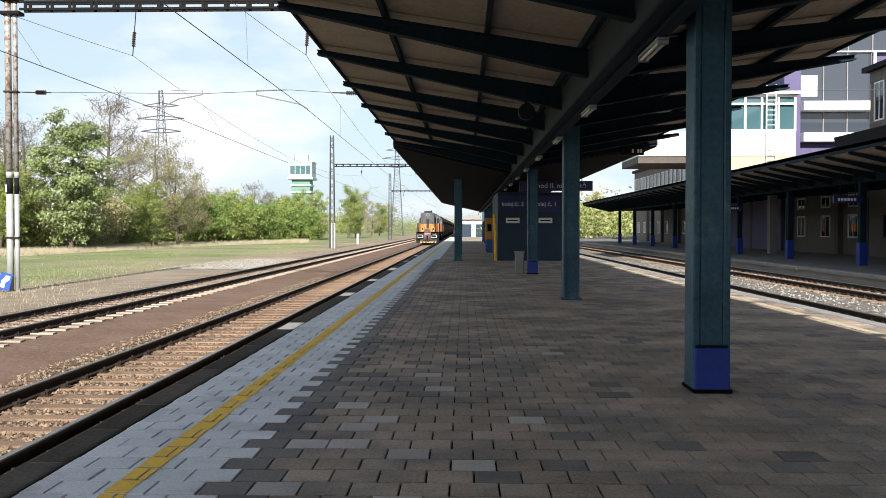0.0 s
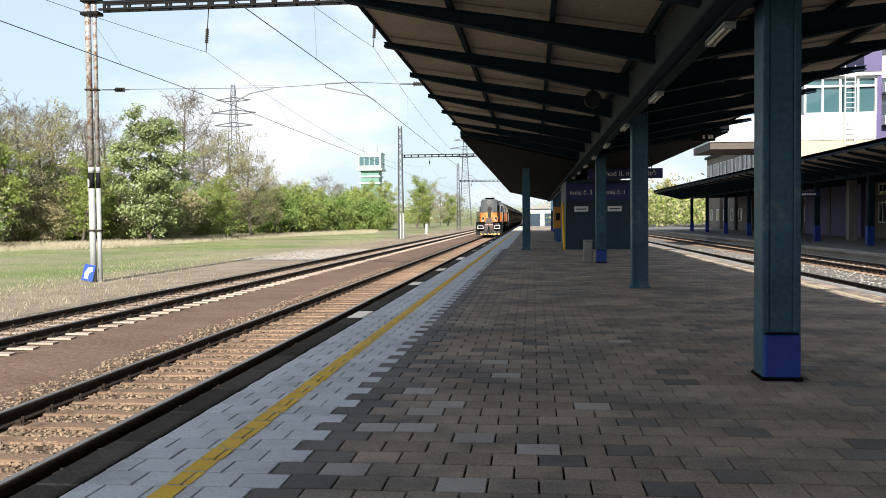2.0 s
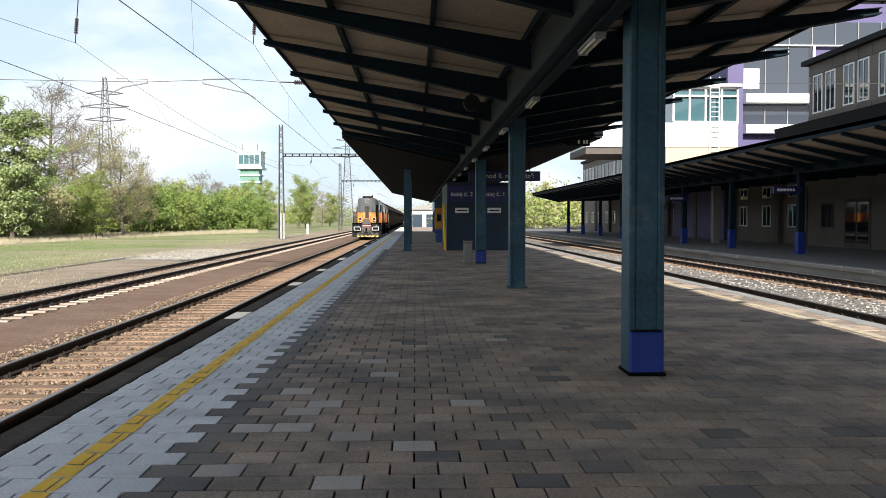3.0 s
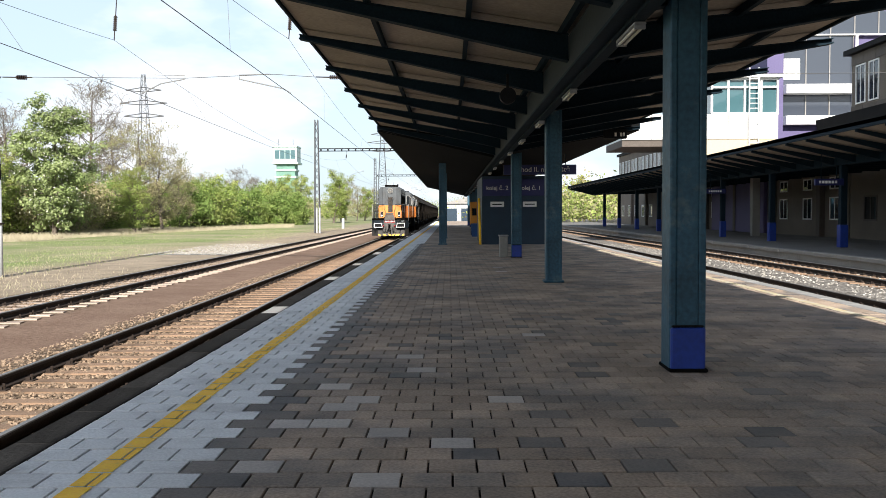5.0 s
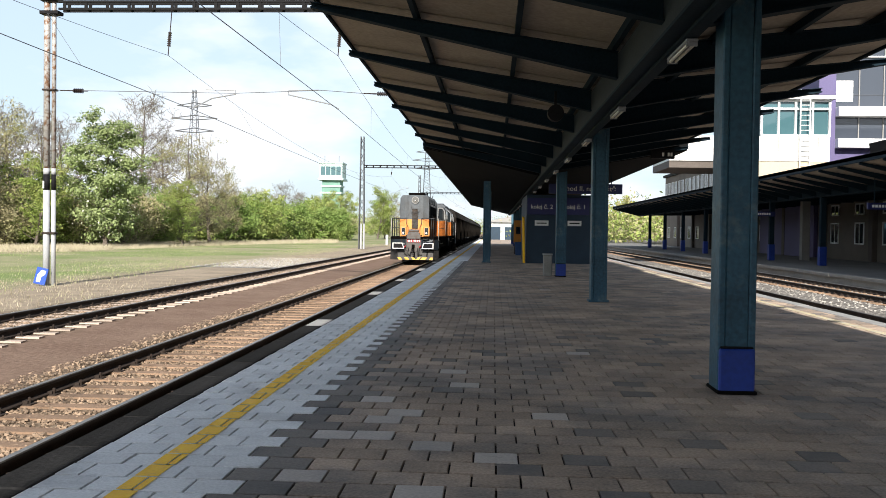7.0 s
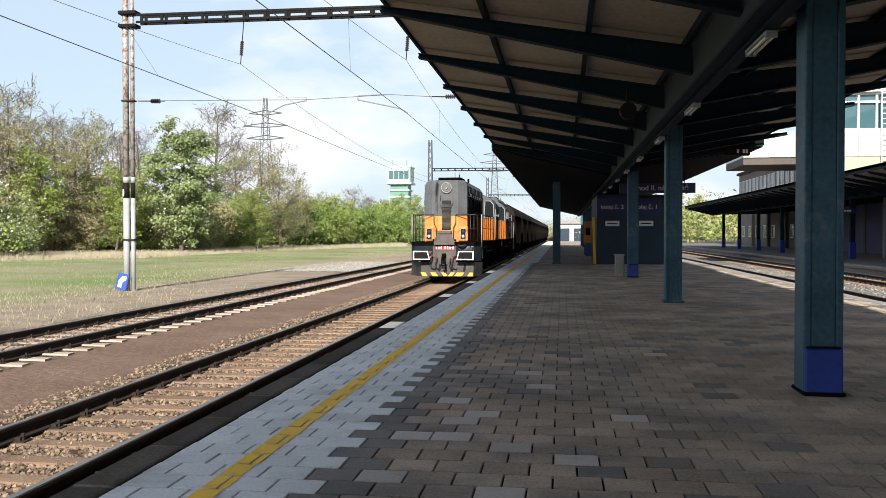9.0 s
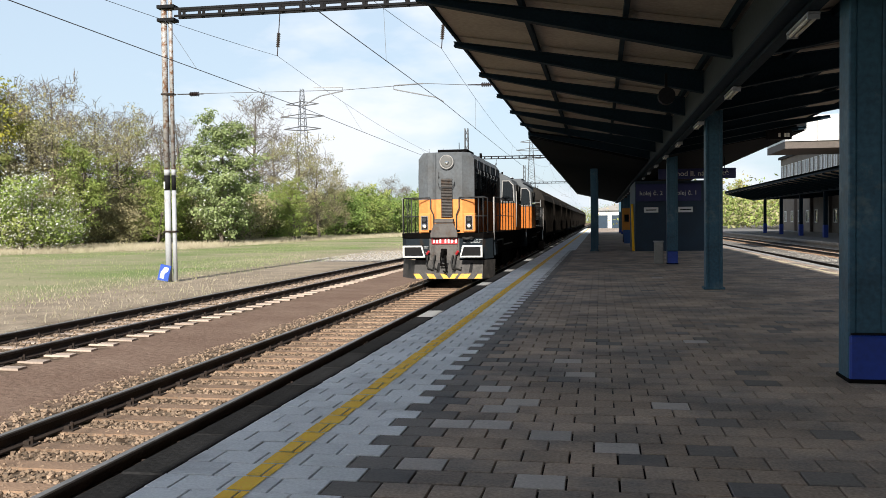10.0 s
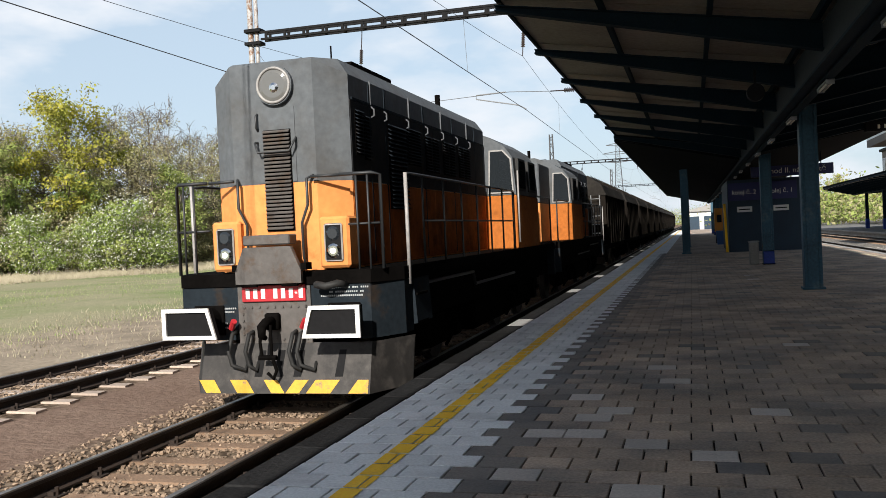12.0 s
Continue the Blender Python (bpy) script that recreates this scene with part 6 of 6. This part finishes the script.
def make_tree(name, label, seed, height, spread, leaves, size, mat, limbs=16, twigs=6, lift=0.22, blur=0.55, extra=None, category="tree", sprays=0):
    """A grown trunk with leaves gathered in clumps about its twig tips; sprays adds fine bare twigs."""
    t = thing(name, label, category, "trees of the treeline" if category == "tree" else "shrubs of the treeline")
    lines, tips = grow(seed, height, spread, limbs, twigs, lift)
    bm = BM()
    for pts, rad in lines:
        tube(bm, pts, rad, 5, False)
    rng = np.random.default_rng(seed + 100)
    for k in rng.integers(0, len(tips), sprays):
        d = rng.normal(size=3) * [0.7, 0.7, 0.5] + [0, 0, 0.8]
        d *= spread * rng.uniform(0.12, 0.30) / np.linalg.norm(d)
        tube(bm, [tips[k], tips[k] + d * 0.6, tips[k] + d + rng.normal(size=3) * 0.08], [0.026, 0.018, 0.008], 3, False)
    part("trunk", bm, M["bark"], t, "", True)
    clumps = tips[rng.random(len(tips)) < 0.62]
    weight = rng.uniform(0.3, 1.0, len(clumps))
    pick = clumps[rng.choice(len(clumps), leaves, p=weight / weight.sum())]
    puff = rng.normal(size=(leaves, 3))
    puff *= (rng.random((leaves, 1)) ** 0.45 * 1.35 * blur) / np.linalg.norm(puff, axis=1)[:, None]
    centres = pick + puff * np.array([1.15, 1.15, 0.75])
    centres[:, 2] = np.maximum(centres[:, 2], 0.15)
    away = (pick - [0, 0, height * 0.45]) / spread
    crown = new("crown", leaf_mesh("crown", centres, size, M[mat], rng, puff / blur * 0.8 + away * 0.35 + [0, 0, 0.25]))
    crown.parent = t
    if extra:
        kind, count = extra
        pick = clumps[rng.integers(0, len(clumps), count)]
        c = new("blossom", leaf_mesh("blossom", pick + rng.normal(size=(count, 3)) * blur * 0.85, size * 0.8, M[kind], rng))
        c.parent = t
        tagged(c, "white spring blossom")
    return t


def plant(t, spots):
    rng = random.Random(len(spots) + 5)
    for k, (x, y, s) in enumerate(spots):
        m = pose(x, y, ground_height(x) - 0.05, 0, 0, rng.uniform(0, 360)) @ Matrix.Diagonal((s, s, s * rng.uniform(0.93, 1.07), 1))
        if k == 0:
            t.matrix_basis = m
        else:
            c = copy_thing(t, pose(0, 0, 0))
            c.matrix_basis = m


def at(angle, d):
    """A spot at an angle left of straight ahead, d metres off."""
    return d * math.sin(radians(-angle)), d * math.cos(radians(angle))


def build_trees():
    bare = make_tree("bare_tree", "tall budding tree with bare grey branches", 1, 13.5, 3.6, 3200, 0.06, "leaf_bare", 26, 16, 0.25, 0.42, sprays=700)
    plant(bare, [(*at(a, d), s) for a, d, s in ((22.0, 118, 1.30), (33.5, 92, 1.15), (36.0, 96, 1.05), (31.2, 96, 1.05), (29.4, 94, 0.98), (20.7, 125, 1.12), (41.6, 92, 0.98), (46, 80, 0.9), (26.6, 104, 1.05), (27.6, 108, 1.0), (13.4, 190, 0.82), (12.7, 210, 0.75), (12.4, 330, 1.1), (6.7, 250, 0.85))])
    budding = make_tree("budding_tree", "budding tree with thin tan-green leaves", 2, 11.0, 3.8, 8500, 0.095, "leaf_tan", 20, 10, 0.12, 0.50, sprays=250)
    plant(budding, [(*at(a, d), s) for a, d, s in ((19.3, 100, 1.08), (35, 86, 1.12), (34.0, 82, 1.05), (39.6, 88, 1.18), (41.2, 84, 1.12), (42.8, 82, 1.12), (30.0, 88, 1.02), (37.6, 84, 1.05), (18.0, 108, 0.92), (17.0, 122, 0.72), (32.2, 86, 1.0), (44, 78, 1.0), (15.4, 150, 0.72), (13.9, 200, 0.8), (10.2, 230, 0.85), (6.0, 230, 0.75), (4.9, 270, 0.8))])
    green = make_tree("leafy_tree", "leafy spring-green tree in the treeline", 3, 10, 3.4, 11000, 0.122, "leaf_green", 20, 9, 0.04, 0.50)
    plant(green, [(*at(a, d), s) for a, d, s in ((28.0, 84, 0.72), (32.8, 80, 0.85), (19.6, 96, 0.62), (16.2, 130, 0.62), (38.5, 80, 0.85), (14.6, 165, 0.70), (41.8, 78, 0.92), (9.4, 170, 0.80), (11.3, 200, 0.88), (10.4, 190, 0.92), (7.5, 185, 0.98), (7.0, 196, 0.78), (5.5, 240, 0.85))])
    cherry = make_tree("flowering_tree", "broad bright-green tree with scattered white blossom", 4, 11.0, 3.0, 24000, 0.135, "leaf_pale", 34, 9, 0.04, 0.46, ("blossom", 1500))
    plant(cherry, [(*at(24.1, 84), 1.04), (*at(43.0, 80), 0.8)])
    yellow = make_tree("yellow_tree", "rounded yellow-green flowering tree", 5, 12, 4.6, 14000, 0.125, "leaf_yellow", 20, 9, 0.10, 0.58)
    plant(yellow, [(*at(38.9, 82), 1.22), (*at(16.8, 140), 0.60), (27, 178, 0.7), (36, 190, 0.75), (21, 205, 0.7)])
    white = make_tree("blackthorn", "shrub covered in white blossom", 6, 5.2, 2.6, 4200, 0.12, "leaf_green", 14, 7, 0.02, 0.6, ("blossom", 2000), "shrub")
    plant(white, [(*at(a, d), s) for a, d, s in ((34.6, 70, 0.95), (35.6, 70, 0.85), (37.6, 71, 0.7), (33.5, 72, 0.7), (40.4, 70, 0.8))])
    shrub = make_tree("shrub", "dense green shrub at the meadow's edge", 7, 5.0, 3.0, 4000, 0.155, "leaf_green", 14, 8, 0.0, 0.65, None, "shrub")
    shrub_dark = make_tree("shrub", "dense dark green shrub at the meadow's edge", 8, 4.6, 3.0, 4000, 0.155, "leaf_dark", 14, 8, 0.0, 0.65, None, "shrub")
    shrub_tan = make_tree("shrub", "thin tan shrub with budding twigs", 9, 4.8, 2.6, 3800, 0.12, "leaf_tan", 14, 8, 0.0, 0.7, None, "shrub")
    rng = random.Random(12)
    spots = {0: [], 1: [], 2: []}
    a = 47.0
    while a > 9.5:
        f = (47 - a) / 37.5
        d = 73 + 30 * f + 170 * max(0, f - 0.55) ** 1.3
        k = rng.choice((0, 1, 1, 2)) if not 29 < a < 45 else rng.choice((0, 2, 2, 2))
        spots[k].append((*at(a + rng.uniform(-0.4, 0.4), d * rng.uniform(0.97, 1.10)), rng.uniform(0.75, 1.25)))
        a -= 0.56 * 80 / d
    plant(shrub, spots[0])
    plant(shrub_dark, spots[1])
    plant(shrub_tan, spots[2])
    # far woods closing the horizon
    r = np.random.default_rng(31)
    pts = []
    for x0, y0, x1, y1, n, h in ((-75, 230, -55, 420, 22000, 11), (-60, 420, 60, 520, 22000, 12), (16, 150, 60, 260, 26000, 10), (-140, 60, -75, 260, 22000, 13), (-90, 20, -60, 60, 4000, 12), (60, 60, 120, 300, 6000, 14)):
        f = r.random(n)
        c = np.stack([x0 + (x1 - x0) * f + r.normal(size=n) * 6, y0 + (y1 - y0) * f + r.normal(size=n) * 6, np.zeros(n)], 1)
        lump = h * (0.55 + 0.45 * np.sin(f * 37 + 1.3) * np.sin(f * 91))
        c[:, 2] = lump * np.sqrt(r.random(n)) * r.uniform(0.6, 1.0, n)
        pts.append(c)
    pts = np.concatenate(pts)
    half = r.random(len(pts)) < 0.6
    for name, sel, mat in (("far_woods", half, "leaf_green"), ("far_thicket", ~half, "leaf_tan")):
        ob = new(name, leaf_mesh(name, pts[sel], 0.33, M[mat], r))
        tagged(ob, "far spring woods along the horizon", "woods", kind="stuff")


def build_grass():
    """Tufts of grass over the verge and meadow, thinning with distance."""
    r = np.random.default_rng(17)
    for name, mat, n, x0, x1, hmin, hmax in (("dry_grass", "grass_dry", 15000, -19, -10.9, 0.03, 0.12), ("meadow_grass", "grass_green", 70000, -62, -14, 0.03, 0.11), ("dry_meadow_grass", "grass_dry", 8000, -62, -14, 0.04, 0.15)):
        f = r.random(n)
        y = 14 + 110 * f ** 1.3
        x = r.uniform(x0, x1, n)
        keep = np.sin(x * 0.55 + y * 0.13) + np.sin(y * 0.21 - x * 0.2 + (2 if "green" in mat else 0)) + r.normal(size=n) * 0.7 > (0.1 if x0 > -30 else -0.3)
        x, y = x[keep], y[keep]
        n2 = len(x)
        z = np.array([ground_height(v) for v in x])
        h = r.uniform(hmin, hmax, n2)
        ang = r.uniform(0, 6.28, n2)
        w = r.uniform(0.006, 0.022, n2)
        dx, dy = np.cos(ang) * w, np.sin(ang) * w
        lean = r.normal(size=(n2, 2)) * h[:, None] * 0.5
        pts = np.stack([np.stack([x - dx, y - dy, z - 0.02], 1), np.stack([x + dx, y + dy, z - 0.02], 1), np.stack([x + lean[:, 0], y + lean[:, 1], z + h], 1)], 1).reshape(-1, 3)
        me = bpy.data.meshes.new(name)
        me.from_pydata(pts.tolist(), [], np.arange(3 * n2).reshape(-1, 3).tolist())
        me.materials.append(M[mat])
        tagged(new(name, me), "tufts of spring grass on the verge", "grass", kind="stuff")
    # tall dry grass along the foot of the treeline
    n = 26000
    f = r.random(n)
    ang = np.radians(47 - 37 * f)
    d = (70 + 30 * f + 170 * np.maximum(0, f - 0.55) ** 1.3) * r.uniform(0.80, 1.02, n)
    x, y = -d * np.sin(ang), d * np.cos(ang)
    z = np.array([ground_height(v) for v in x])
    h, w, tilt = r.uniform(0.08, 0.45, n), r.uniform(0.015, 0.04, n), r.normal(size=(n, 2)) * 0.2
    pts = np.stack([np.stack([x - w, y, z], 1), np.stack([x + w, y, z], 1), np.stack([x + tilt[:, 0], y + tilt[:, 1], z + h], 1)], 1).reshape(-1, 3)
    me = bpy.data.meshes.new("meadow_edge_grass")
    me.from_pydata(pts.tolist(), [], np.arange(3 * n).reshape(-1, 3).tolist())
    me.materials.append(M["grass_dry"])
    tagged(new("meadow_edge_grass", me), "tall dry grass along the foot of the trees", "grass", kind="stuff")


def build_pylon(x, y, h, label):
    t = lattice_mast("pylon", label, x, y, h, 0.5, 3.2, "pylon_grey", "power pylons", z0=-0.4)
    tagged(t, category="pylon")
    for z, w in ((h * 0.88, 3.0), (h * 0.795, 4.0), (h * 0.71, 3.4)):
        bm = BM()
        for s in (-1, 1):
            tube(bm, [(x, y, z + 0.5), (x + s * w, y, z)], 0.09, 5)
            tube(bm, [(x, y, z - 0.3), (x + s * w, y, z)], 0.09, 5)
        part("crossarm", bm, M["pylon_grey"], t)
    return t


def build_distance():
    build_pylon(-51.6, 150, 25.6, "tall grey power pylon behind the trees")
    build_pylon(-18.2, 240, 26, "grey power pylon far down the line")
    w = thing("water_tower", "teal and white industrial tower above far trees", "tower")
    x, y = at(10.38, 350)
    def slab(name, z0, z1, half, mat, label=""):
        bm = BM()
        box(bm, x - half, x + half, y - half, y + half, z0, z1, 0.05)
        return part(name, bm, M[mat], w, label)
    slab("shaft", -0.3, 15.4, 3.6, "tower_green", "green clad tower shaft")
    for z0, half in ((15.4, 4.1), (18.0, 4.0)):
        slab("gallery", z0 + 0.7, z0 + 2.6, half - 0.5, "tower_green", "green gallery storey")
        slab("gallery_slab", z0, z0 + 0.69, half, "tower_teal")
    slab("ledge", 20.6, 21.4, 5.0, "tower_teal", "pale ledge under the glazed head")
    head = slab("head", 21.41, 27.0, 4.5, "tower_teal", "pale glazed head storey")
    for k in range(4):
        bm = BM()
        a = x - 4.0 + 2.0 * k
        box(bm, a + 0.12, a + 1.88, y - 4.56, y - 4.505, 22.6, 25.9)
        part("pane", bm, M["teal_glass"], head)
    slab("roof_edge", 27.01, 27.6, 4.75, "tower_teal")
    for dx in (-3.2, 2.4):
        part("roof_aerial", tube(BM(), [(x + dx, y, 27.6), (x + dx, y, 30.4)], 0.10, 5), M["pylon_grey"], w)
    # a low shed beyond the platform's end
    s = thing("depot_shed", "low pale depot shed beyond the platform end", "building")
    bm = BM()
    box(bm, -1.5, 9, 196, 204, -0.6, 3.6)
    part("wall", bm, M["white_panel"], s)
    bm = BM()
    prism(bm, [(-2.0, 3.6), (9.5, 3.6), (3.75, 5.0)], "y", 195.5, 204.5)
    part("roof", bm, M["plaster_grey"], s)
    for k in range(3):
        bm = BM()
        box(bm, -0.6 + 3.1 * k, 1.6 + 3.1 * k, 195.93, 195.99, -0.5, 2.6)
        part("gate", bm, M["tin_blue"], s)
    return w


M["tower_green"] = material("weathered_green_cladding", (0.14, 0.27, 0.22), 0.7, 0, 4, 0.3, 0.2, 0.05)
M["tower_teal"] = material("faded_teal_cladding", (0.46, 0.58, 0.56), 0.7, 0, 4, 0.3, 0.15, 0.05)
build_trees()
build_grass()
build_distance()


motions()
